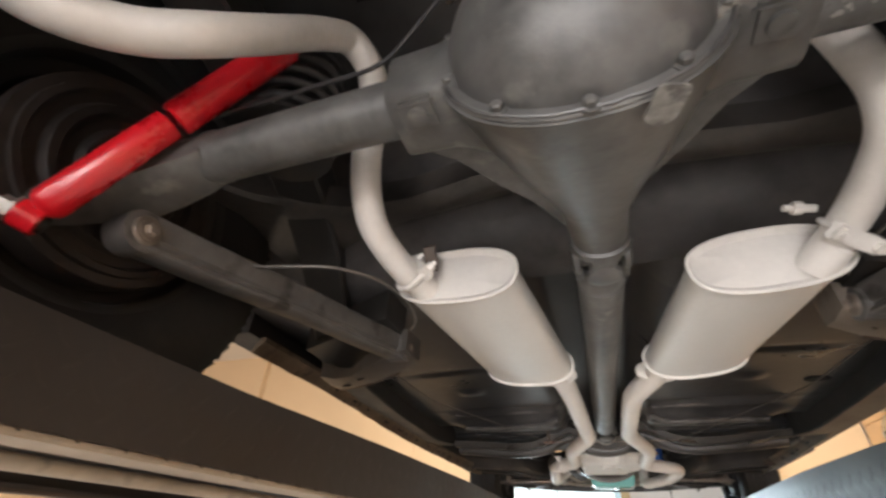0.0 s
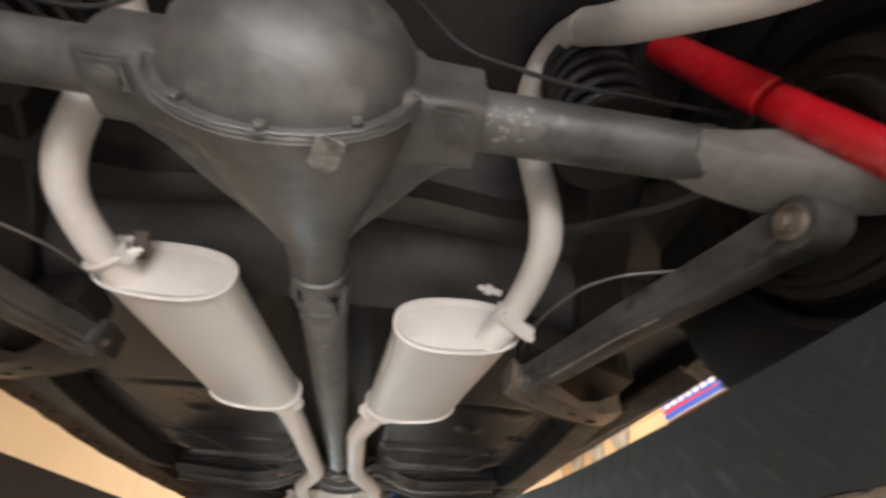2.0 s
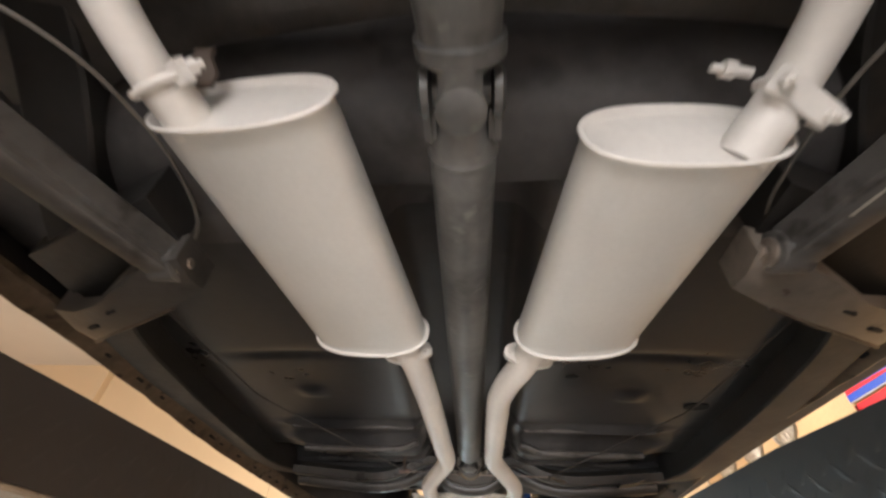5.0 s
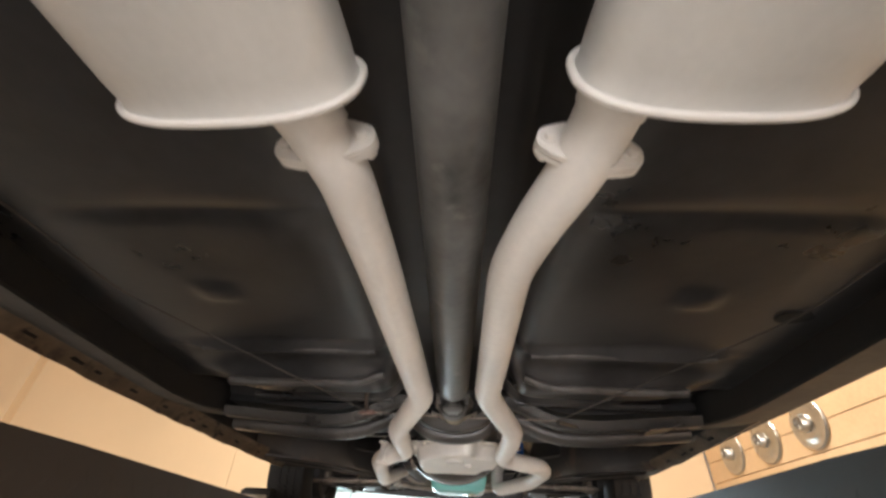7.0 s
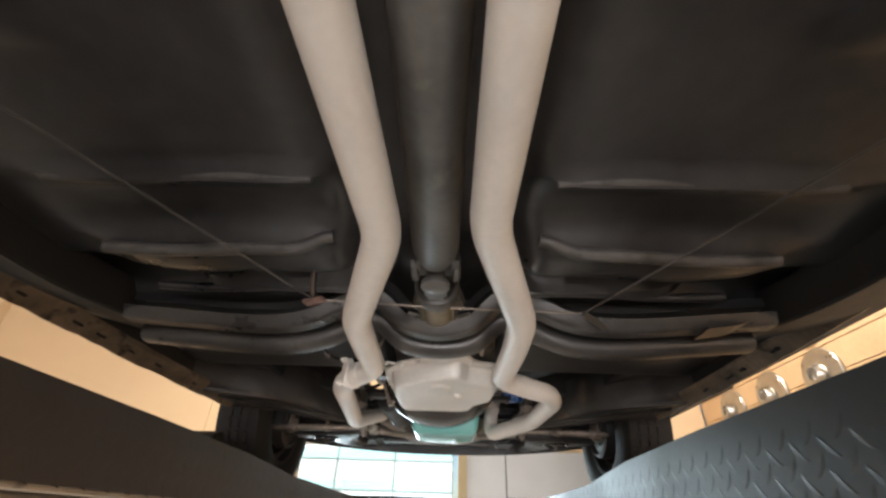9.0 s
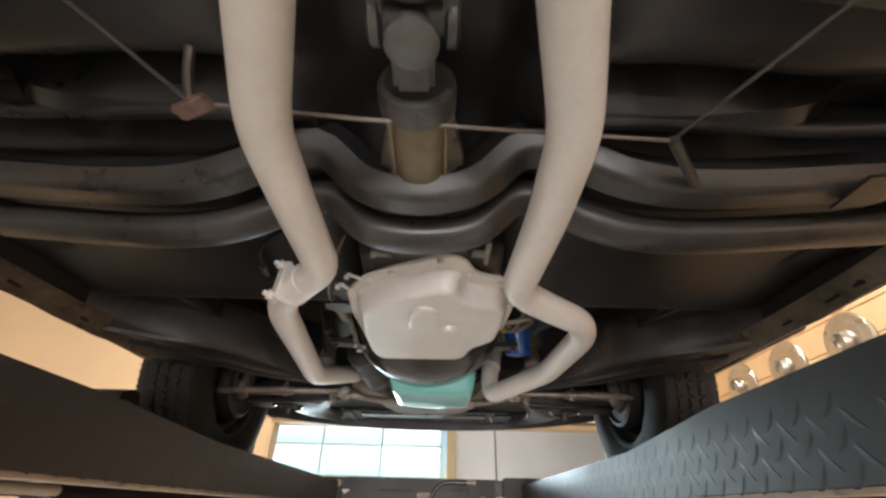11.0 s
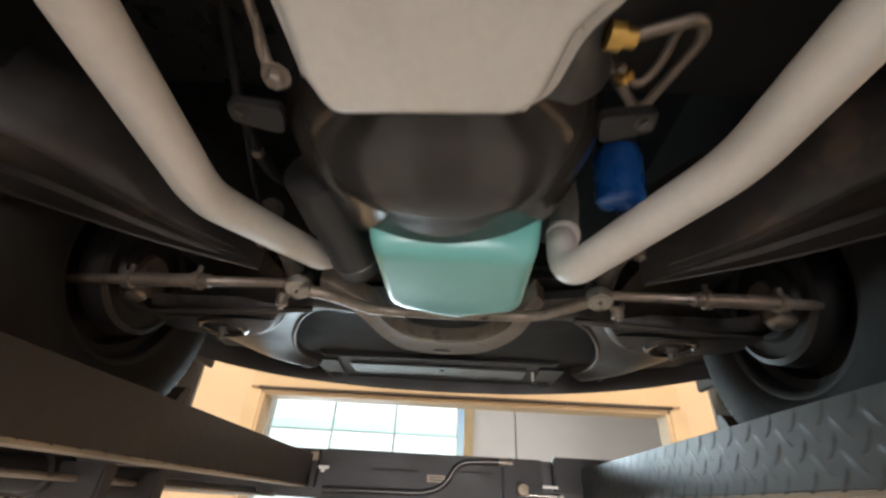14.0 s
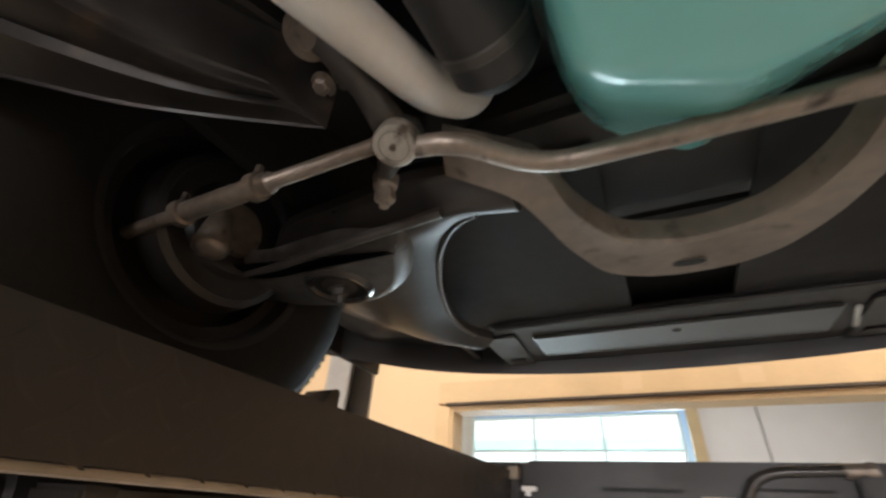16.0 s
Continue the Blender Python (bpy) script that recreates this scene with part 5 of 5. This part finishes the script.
def handbrake_cable():
    c = thing("handbrake_cable", "thin steel handbrake cable across the floor", "cable", (0, 1.9, 1.9))
    part("cross_cable", pipe([(-0.243, 1.88, 1.907), (0.0, 1.90, 1.905), (0.297, 1.919, 1.909)], 0.0022, 0.02, 8), STEELBAR, c)
    part("side_cable", pipe([(0.297, 1.919, 1.909), (0.62, 1.35, 1.95), (0.66, 0.9, 1.96)], 0.0022, 0.05, 8), GREASY, c)
    part("side_cable", pipe([(-0.243, 1.88, 1.907), (-0.6, 1.3, 1.95), (-0.64, 0.85, 1.96)], 0.0022, 0.05, 8), GREASY, c)
    part("rear_cable", pipe([(-0.61, 0.17, 1.875), (-0.52, 0.20, 1.862), (-0.45, 0.215, 1.860), (-0.385, 0.237, 1.862), (-0.345, 0.30, 1.872), (-0.335, 0.42, 1.892), (-0.37, 0.56, 1.905), (-0.64, 0.85, 1.96)], 0.0026, 0.06, 8), CABLE, c, "pale sheathed rear cable")
    part("rear_cable", pipe([(0.61, 0.165, 1.875), (0.549, 0.18, 1.870), (0.497, 0.197, 1.870), (0.452, 0.214, 1.870), (0.415, 0.26, 1.874), (0.395, 0.38, 1.890), (0.41, 0.55, 1.905), (0.66, 0.9, 1.96)], 0.0026, 0.06, 8), CABLE, c, "pale sheathed rear cable")
    e = part("equaliser", block((-0.243, 1.885, 1.906), (0.05, 0.022, 0.008), 0.003, (0, 0, -25)), PINKRUST, c, "rusty equaliser plate")
    part("hook", pipe([(-0.245, 1.885, 1.906), (-0.245, 1.86, 1.93), (-0.24, 1.84, 1.955)], 0.006, 0.01, 8), RUSTY, e)
    part("return_lever", pipe([(0.296, 1.915, 1.906), (0.338, 1.965, 1.910), (0.381, 2.016, 1.914)], 0.0065, 0.02, 8), GREASY, c)


handbrake_cable()


# ---- front suspension and steering ----
def steering():
    st = thing("steering_linkage", "greasy steel steering linkage with ball joints", "steering linkage", (0, 3.1, 1.86))
    part("centre_link", pipe([(-0.292, 3.125, 1.886), (-0.235, 3.132, 1.880), (-0.165, 3.205, 1.882), (0.03, 3.212, 1.884), (0.185, 3.215, 1.887), (0.24, 3.155, 1.884), (0.295, 3.132, 1.894)], 0.0118, 0.05, 16), STEELBAR, st)
    for s, a, b in ((-1, (-0.298, 3.117, 1.897), (-0.77, 3.112, 1.885)), (1, (0.299, 3.126, 1.903), (0.72, 3.120, 1.897))):
        a, b = Vector(a), Vector(b)
        d = (b - a).normalized()
        rod = part("tie_rod", turned(a, d, [(0, 0.010), (0.05, 0.009), (0.18, 0.010), (0.185, 0.014), (0.36, 0.014), (0.365, 0.010), ((b - a).length, 0.010)], 18), STEELBAR, st)
        for k in (0.20, 0.34):
            part("sleeve_clamp", turned(a + d * k, d, [(0, 0.015), (0.002, 0.019), (0.016, 0.019), (0.018, 0.015)], 16), STEELBAR, rod)
            part("clamp_bolt", turned(a + d * (k + 0.009) + Vector((0, -0.005, 0.03)), (0, 0, -1), [(0, 0.006), (0.022, 0.006)], 6), STEELBAR, rod)
        j = part("ball_joint", turned(a + Vector((0, -0.006, -0.020)), (0.08 * s, 0.42, 1), [(0.0005, 0.004), (0.0, 0.0155), (0.002, 0.0165), (0.0005, 0.0175), (0.0, 0.0225), (0.003, 0.0245), (0.022, 0.0245), (0.027, 0.018), (0.045, 0.013)], 28), CHIPPED, st, "worn steel ball joint with a rusty end cap")
        part("boot", turned(a + Vector((0, 0.006, 0.006)), (0.08 * s, 0.42, 1), [(0, 0.020), (0.006, 0.023), (0.012, 0.019), (0.018, 0.021), (0.026, 0.013)], 20), RUBBER, j)
        part("grease_nipple", turned(a + Vector((0, -0.009, -0.0265)), (0.08 * s, 0.42, 1), [(0, 0.002), (0.003, 0.004), (0.008, 0.003)], 10), STEELBAR, j)
        stud = part("stud", turned(a + Vector((s * 0.058, 0.062, 0.014)), (0, 0.15, -1), [(0, 0.017), (0.016, 0.015), (0.018, 0.012), (0.034, 0.012), (0.034, 0.006), (0.044, 0.006)], 14), STEELBAR, st)
        part("nut", turned(a + Vector((s * 0.058, 0.0665, -0.010)), (0, 0.15, -1), [(0, 0.0135), (0.010, 0.0135), (0.012, 0.011)], 6), STEELBAR, stud)
        part("idler_arm", loft([[a + Vector((s * x + p, y + q * 0.5, z + q)) for p, q in superoval(w, h, 3, 16)] for x, y, z, w, h in ((0.060, 0.066, 0.010, 0.020, 0.020), (0.040, 0.045, 0.010, 0.034, 0.026), (0.012, 0.008, 0.018, 0.040, 0.030), (0.018, -0.040, 0.038, 0.034, 0.026), (0.040, -0.085, 0.062, 0.030, 0.024), (0.058, -0.112, 0.085, 0.046, 0.030))]), GREASY, st)
        aj = part("arm_joint", turned(a + Vector((s * 0.056, -0.110, 0.060)), (0, 0.35, 1), [(0, 0.006), (0.0, 0.013), (0.004, 0.015), (0.004, 0.020), (0.008, 0.022), (0.008, 0.027), (0.04, 0.027), (0.07, 0.020)], 22), STEELBAR, st)
        part("bolt", hexbolt(a + Vector((s * 0.075, -0.055, 0.062)), (0, -0.3, -1), 0.010, 0.010), STEELBAR, aj)
    return st


def front_arm(s):
    c = Vector((-0.015 + s * 0.562, 3.378, 1.885))
    fa = thing("front_control_arm", "black pressed front control arm with spring cup", "control arm", tuple(c), "front control arms")
    out = rounded([(-0.015 + s * x, y) for x, y in ((0.37, 3.285), (0.50, 3.270), (0.66, 3.280), (0.79, 3.20), (0.80, 3.33), (0.72, 3.435), (0.63, 3.468), (0.53, 3.475), (0.45, 3.435), (0.40, 3.365))], 0.035, 4)
    rings = [[Vector((x, y, z)) for x, y in shrink(out, d)] for d, z in ((0.0, 1.930), (0.003, 1.916), (0.008, 1.906), (0.015, 1.899), (0.022, 1.894), (0.030, 1.891), (0.034, 1.8905))]
    part("arm", loft(rings), ARM, fa)
    cup = part("spring_cup", turned((c.x, c.y, 1.900), (0, 0, -1), [(0.004, 0.066), (0.012, 0.062), (0.017, 0.055), (0.016, 0.050), (0.009, 0.047), (0.009, 0.020)], 36), BLACKGLOSS, fa)
    part("cup_floor", turned((c.x, c.y, 1.8915), (0, 0, -1), [(0, 0.050), (0.0015, 0.046), (0.0005, 0.018)], 28), VOID, cup)
    part("edge_roll", pipe([(-0.015 + s * x, y, z) for x, y, z in ((0.30, 3.258, 1.900), (0.45, 3.264, 1.892), (0.62, 3.280, 1.890), (0.76, 3.285, 1.896))], 0.008, 0.05, 10), GREASY, fa)
    part("nut", turned((c.x + s * 0.004, c.y + 0.006, 1.892), (s * -0.1, 0.2, -1), [(0, 0.021), (0.003, 0.021), (0.003, 0.0145), (0.015, 0.0145), (0.015, 0.008), (0.030, 0.008)], 6), GREASY, cup)
    part("ball_joint", turned((s * 0.70, 3.2, 1.90), (0, 0, -1), [(-0.06, 0.018), (0, 0.03), (0.012, 0.026), (0.02, 0.014)], 20), STEELBAR, fa)
    return fa


def front_wheel(s):
    w = wheel((s * 0.815, 3.235, 1.955), s, 0.345, 0.205)
    part("brake_drum", turned((s * 0.705, 3.235, 1.955), (s, 0, 0), [(0, 0.03), (0, 0.08), (0.012, 0.088), (0.012, 0.118), (0.0, 0.124), (0.006, 0.136), (0.05, 0.140), (0.06, 0.130)], 40), SATIN, w)
    part("hub", turned((s * 0.695, 3.235, 1.955), (s, 0, 0), [(0, 0.02), (0, 0.045), (0.012, 0.052), (0.02, 0.052)], 24), STEELBAR, w)
    part("steering_arm", pipe([(s * 0.72, 3.20, 1.93), (s * 0.735, 3.15, 1.90), (s * 0.735, 3.118, 1.892)], 0.012, 0.03, 12), STEELBAR, w)
    return w


steering()
for side in (-1, 1):
    front_arm(side)
    front_wheel(side)


# ---- car lift ----
def tread_plate(s, y0, y1, x0, mat, parent, tall):
    """Raised crossed marks of the tread plate on the inner face of a runway."""
    def mark(bm, y, z, lean, tall):
        m = pose(s * x0, y, z) @ Matrix.Rotation(radians(90 + 42 * lean), 4, "X")
        base, top = [], []
        for k in range(7):
            u = -1 + k / 3
            hw = 0.0038 * (1 - u * u) ** 0.6 + 0.0003
            bend = 0.0045 * (1 - u * u) * lean
            base.append((u * 0.0185, bend - hw, bend + hw))
        r0 = [m @ Vector((s * 0.0005, a, b)) for a, b, _ in base] + [m @ Vector((s * 0.0005, a, c)) for a, _, c in reversed(base)]
        r1 = [m @ Vector((-s * tall, a * 0.85, b * 0.35)) for a, b, _ in base] + [m @ Vector((-s * tall, a * 0.85, c * 0.35)) for a, _, c in reversed(base)]
        loft([r0, r1], False, True, bm)
    bm = bmesh.new()
    y = y0 + 0.02
    while y < y1 - 0.04:
        for r in range(5):
            mark(bm, y + (0.0235 if r % 2 else 0), 1.574 + 0.0174 * r, -1 if r % 2 else 1, tall)
        y += 0.047
    tagged(part("tread_mark", bm, mat, parent, smooth=True), kind="stuff")


def car_lift():
    lf = thing("car_lift", "dark four-post car lift, right tread plate runway tinted like blue daylight", "car lift", (0, 1.3, 0))
    for s in (-1, 1):
        y0, y1 = -1.6, 3.94
        # the inner lip is a little bowed
        lips = [(y0, 1.660), (0.20, 1.659), (0.40, 1.662), (0.55, 1.667), (0.80, 1.682), (1.20, 1.690), (1.90, 1.688), (2.25, 1.682), (2.60, 1.657), (y1, 1.656)] if s > 0 else [(y0, 1.655), (0.20, 1.656), (0.60, 1.667), (1.20, 1.676), (1.85, 1.676), (2.25, 1.672), (2.60, 1.657), (y1, 1.656)]
        prof = [(0.0, 0), (0.0, 1.566), (0.035, 1.566), (0.035, 1.572), (0.008, 1.572), (0.008, 1.603), (0.50, 1.603), (0.50, 1.560), (0.47, 1.560), (0.47, 1.553), (0.508, 1.553), (0.508, 1.640), (0.50, 1.640), (0.50, 1.612), (0.008, 1.612), (0.008, 0)]
        # right runway gets the bluish copy, window daylight put into its colour
        rw = part("runway", loft([[Vector((s * (0.45 + a), y, z or top)) for a, z in prof] for y, top in lips]), LIFT_DAYLIT if s > 0 else LIFT, lf, smooth=False)
        part("edge_strip", block((s * (0.469 if s > 0 else 0.479), (y0 + y1) / 2, 1.562), (0.042 if s > 0 else 0.062, y1 - y0, 0.006), 0.002), LIFTEDGE, rw, "worn bare lower edge")
        part("outer_edge", block((s * 0.94, (y0 + y1) / 2, 1.550), (0.045, y1 - y0, 0.006), 0.002), RUSTY, rw, "rusty outer lower edge")
        for k in range(6):
            part("rib", block((s * 0.70, y0 + 0.5 + 0.9 * k, 1.585), (0.44, 0.05, 0.034), 0.003), LIFT, rw)
        tread_plate(s, y0, y1, 0.45, LIFT_DAYLIT if s > 0 else LIFT, rw, 0.0006 if s > 0 else 0.00015)
        # front wheel stop, a bent plate with a strut
        stop = part("wheel_stop", loft([[Vector((s * x, y, z)) for y, z in ((3.57, 1.612), (3.655, 1.77), (3.675, 1.797), (3.690, 1.802), (3.700, 1.795), (3.700, 1.612), (3.688, 1.612), (3.688, 1.76), (3.66, 1.745), (3.585, 1.612))] for x in (0.800, 0.885)]), LIFT, lf, smooth=False)
        # post: channel section with a dark slot and locking ladder
        px, py = s * 1.19, 4.22
        post = part("post", block((px + s * 0.055, py, 1.2), (0.012, 0.15, 2.4), 0.003), LIFT, lf)
        part("flange_plate", block((px, py - 0.075, 1.2), (0.11, 0.012, 2.4), 0.003), POSTGREY, post, "pale painted post flange")
        part("flange_plate", block((px, py + 0.075, 1.2), (0.11, 0.012, 2.4), 0.003), POSTGREY, post)
        part("ladder", block((px + s * 0.02, py, 1.2), (0.02, 0.06, 2.36), 0.002), VOID, post)
        part("foot", block((px, py, 0.006), (0.24, 0.26, 0.012), 0.003), LIFT, post)
        part("rear_post", block((px, -1.65, 1.2), (0.11, 0.15, 2.4), 0.006), LIFT, lf)
    # cable drum, cylinder and rod under the west runway
    cyl = part("hydraulic_cylinder", turned((-0.60, 2.35, 1.537), (0, 1, 0), [(0, 0.02), (0.004, 0.026), (0.70, 0.026), (0.705, 0.031), (0.75, 0.031), (0.755, 0.012)], 24), SATIN, lf)
    part("piston_rod", turned((-0.60, 3.10, 1.537), (0, 1, 0), [(0, 0.011), (0.78, 0.011)], 16), CHROME, cyl, "bright steel piston rod")
    part("pull_rod", turned((-0.545, -0.30, 1.552), (0, 1, 0), [(0, 0.008), (2.62, 0.008)], 14), LIFTEDGE, cyl, "pale worn pull rod")
    part("cable", pipe([(-0.54, 2.9, 1.534), (-0.54, 3.9, 1.530)], 0.005, 0.02, 8), STEELBAR, cyl)
    part("cable", pipe([(-0.66, 2.6, 1.530), (-0.66, 3.9, 1.528)], 0.005, 0.02, 8), STEELBAR, cyl)
    for y in (3.08, 3.22):
        part("cable_guide", block((-0.60, y, 1.530), (0.20, 0.03, 0.052), 0.004), LIFT, cyl)
    plate = part("valve_plate", block((-0.93, 3.44, 1.488), (0.03, 0.24, 0.075), 0.004), ZINC, lf, "grey valve plate with dark stamped marks")
    for k in range(4):
        part("stamp", block((-0.9135, 3.35 + 0.028 * k, 1.49), (0.003, 0.010, 0.03), 0.001, (12, 0, 0)), SATIN, plate)
    part("tag", block((-0.92, 3.64, 1.492), (0.012, 0.11, 0.06), 0.003), WHITE, plate, "small white tag")
    # front crossbeam with hose, lock knob and brackets
    beam = part("front_crossbeam", sweep([(-1.13, 4.04, 1.605), (1.13, 4.04, 1.605)], [(-0.05, -0.075), (0.05, -0.075), (0.05, 0.070), (0.042, 0.075), (-0.042, 0.075), (-0.05, 0.070)], up=(0, 0, 1)), LIFT, lf, smooth=False)
    part("cover_plate", block((-0.045, 3.978, 1.612), (0.74, 0.012, 0.138), 0.003), SATIN, beam)
    part("end_bracket", block((-0.53, 3.972, 1.618), (0.19, 0.03, 0.116), 0.004), SATIN, beam)
    part("end_bracket", block((0.46, 3.965, 1.640), (0.20, 0.04, 0.10), 0.006), SATIN, beam)
    part("bracket_gap", block((-0.415, 3.966, 1.612), (0.014, 0.004, 0.012), 0.001), WHITE, beam)
    part("latch_block", block((-0.445, 3.952, 1.652), (0.028, 0.02, 0.026), 0.003), LIFTEDGE, beam, "dull tan latch block")
    part("bright_clip", block((-0.41, 3.955, 1.620), (0.036, 0.012, 0.010), 0.002), WHITE, beam)
    part("bright_clip", block((0.345, 3.945, 1.60), (0.05, 0.012, 0.008), 0.002), WHITE, beam)
    hose = part("hose", pipe([(-0.40, 3.955, 1.556), (-0.06, 3.955, 1.562), (0.0, 3.955, 1.585), (0.035, 3.955, 1.645), (0.07, 3.955, 1.661), (0.19, 3.955, 1.666)], 0.010, 0.03, 12), BLACKGLOSS, lf, "black hydraulic hose")
    part("hose_end", turned((0.18, 3.955, 1.665), (1, 0, 0), [(0, 0.013), (0.03, 0.013), (0.03, 0.016), (0.045, 0.016)], 12), STEELBAR, hose)
    part("bottom_rail", block((-0.02, 3.965, 1.530), (0.80, 0.05, 0.012), 0.003), SATIN, beam)
    lock = part("lock_bracket", block((0.215, 3.955, 1.60), (0.045, 0.03, 0.12), 0.006), SATIN, beam)
    part("knob", turned((0.253, 3.945, 1.588), (0, -1, 0), [(0, 0.012), (0.012, 0.019), (0.020, 0.020), (0.028, 0.016), (0.030, 0.004)], 24), LIFTEDGE, lock, "worn pale knob")
    part("pull_rod", turned((0.26, 3.95, 1.574), (1, 0, 0), [(0, 0.006), (0.11, 0.006), (0.112, 0.009), (0.125, 0.009)], 12), ZINC, lock)
    pl = part("rating_plate", block((-0.03, 3.970, 1.606), (0.06, 0.003, 0.022), 0.001), LIFTEDGE, beam, "small worn rating plate")
    for k in range(2):
        part("print_line", block((-0.03, 3.9675, 1.610 - 0.008 * k), (0.045, 0.002, 0.003), 0), SATIN, pl, smooth=False)
    part("plate_slot", block((-0.17, 3.971, 1.625), (0.16, 0.003, 0.008), 0.001), VOID, beam)
    part("plate_slot", block((0.10, 3.971, 1.632), (0.12, 0.003, 0.006), 0.001), VOID, beam)
    part("rear_crossbeam", block((0, -1.65, 1.605), (2.26, 0.10, 0.15), 0.006), LIFT, lf)
    return lf


car_lift()


def wheel_chock():
    c = thing("wheel_chock", "dark rubber wheel chock with one face coloured pale as lit", "wheel chock", (-0.86, 2.80, 1.612))
    part("wedge", loft([[Vector((x, y, z)) for y, z in ((2.70, 1.612), (2.90, 1.612), (2.90, 1.64), (2.80, 1.80), (2.775, 1.805), (2.73, 1.79))] for x in (-0.93, -0.80)]), RUBBER, c, smooth=False)
    # pale plate that paints the light on the chock's rear face
    part("lit_face", block((-0.865, 2.711, 1.70), (0.11, 0.006, 0.15), 0.002, (-10, 0, 0)), LIFTEDGE, c)


wheel_chock()


# ---- things on the east wall ----
WX = 2.757


def hubcap(y, z):
    h = thing("hubcap", "chrome hubcap with a raised hub hung on boards", "hubcap", (WX, y, z), "wall hubcaps")
    part("disc", turned((WX, y, z), (-1, 0, 0), [(0, 0.19), (0.012, 0.192), (0.022, 0.182), (0.018, 0.165), (0.030, 0.130), (0.040, 0.085), (0.034, 0.072), (0.040, 0.064), (0.085, 0.056), (0.092, 0.050), (0.090, 0.044), (0.060, 0.038), (0.058, 0.004)], 44), CHROME, h)
    return h


def wire_hubcap(y, z):
    h = thing("wire_hubcap", "chrome wire-spoke hubcap hung on boards", "hubcap", (WX, y, z), "wall wire hubcaps")
    part("ring", turned((WX, y, z), (-1, 0, 0), [(0, 0.20), (0.014, 0.20), (0.022, 0.19), (0.014, 0.168), (0.004, 0.165)], 44, cap=False), CHROME, h)
    part("back", turned((WX, y, z), (-1, 0, 0), [(0.0, 0.168), (0.005, 0.168)], 36), ZINC, h)
    part("hub", turned((WX, y, z), (-1, 0, 0), [(0.004, 0.05), (0.04, 0.045), (0.05, 0.035), (0.06, 0.012)], 24), CHROME, h)
    for k in range(28):
        a = 2 * math.pi * k / 28
        b = a + (0.35 if k % 2 else -0.35)
        part("spoke", turned((WX - 0.035, y + 0.044 * math.cos(b), z + 0.044 * math.sin(b)), (0.025, 0.168 * math.cos(a) - 0.044 * math.cos(b), 0.168 * math.sin(a) - 0.044 * math.sin(b)), [(0, 0.003), (0.128, 0.003)], 6), CHROME, h)
    return h


first = hubcap(4.25, 2.56)
for y, z in ((4.83, 2.56), (5.41, 2.56)):
    copy_thing(first, pose(WX, y, z))
first = wire_hubcap(4.25, 2.98)
for y, z in ((4.83, 2.98), (5.41, 2.98)):
    copy_thing(first, pose(WX, y, z))


def stripe_sign():
    sg = thing("blue_sign", "blue tin sign with white letters and red stripe", "sign", (2.745, 2.96, 2.8))
    part("plate", block((2.744, 2.96, 2.965), (0.006, 0.87, 0.30), 0.001), WHITE, sg)
    part("blue_field", block((2.7395, 2.96, 2.965), (0.003, 0.855, 0.285), 0), SIGNBLUE, sg, smooth=False)
    part("stripe", loft([[Vector((x, y, z)) for y, z in ((3.385, 2.872), (2.62, 2.868), (2.62, 2.880), (3.385, 2.902))] for x in (2.7375, 2.736)]), SIGNRED, sg, smooth=False)
    for k in range(7):
        part("letter_bar", block((2.7365, 3.31 - 0.105 * k, 2.925), (0.003, 0.07, 0.035), 0), WHITE, sg, smooth=False)
    rd = thing("red_sign", "tin sign with red frame and pale pink field", "sign", (2.745, 2.94, 2.5))
    part("plate", block((2.744, 2.94, 2.565), (0.006, 0.87, 0.46), 0.001), SIGNPINK, rd)
    for y, z, sy, sz in ((2.94, 2.765, 0.87, 0.060), (2.94, 2.35, 0.87, 0.03), (3.36, 2.565, 0.03, 0.46), (2.52, 2.565, 0.03, 0.46)):
        part("frame", block((2.7395, y, z), (0.003, sy, sz), 0), SIGNRED, rd, smooth=False)


def battery_sign():
    sg = thing("green_sign", "green framed tin sign with red and white field", "sign", (2.745, 1.9, 2.7))
    part("plate", block((2.744, 1.86, 2.880), (0.006, 0.92, 0.50), 0.001), SIGNGREEN, sg)
    part("red_field", block((2.7395, 1.83, 2.800), (0.003, 0.80, 0.10), 0), SIGNRED, sg, smooth=False)
    part("white_field", block((2.7375, 1.83, 2.835), (0.003, 0.77, 0.12), 0), WHITE, sg, smooth=False)
    for k in range(8):
        part("letter_bar", block((2.7352, 2.16 - 0.094 * k, 2.835), (0.003, 0.022 if k % 3 == 0 else 0.05, 0.085), 0), SATIN, sg, smooth=False)


stripe_sign()
battery_sign()
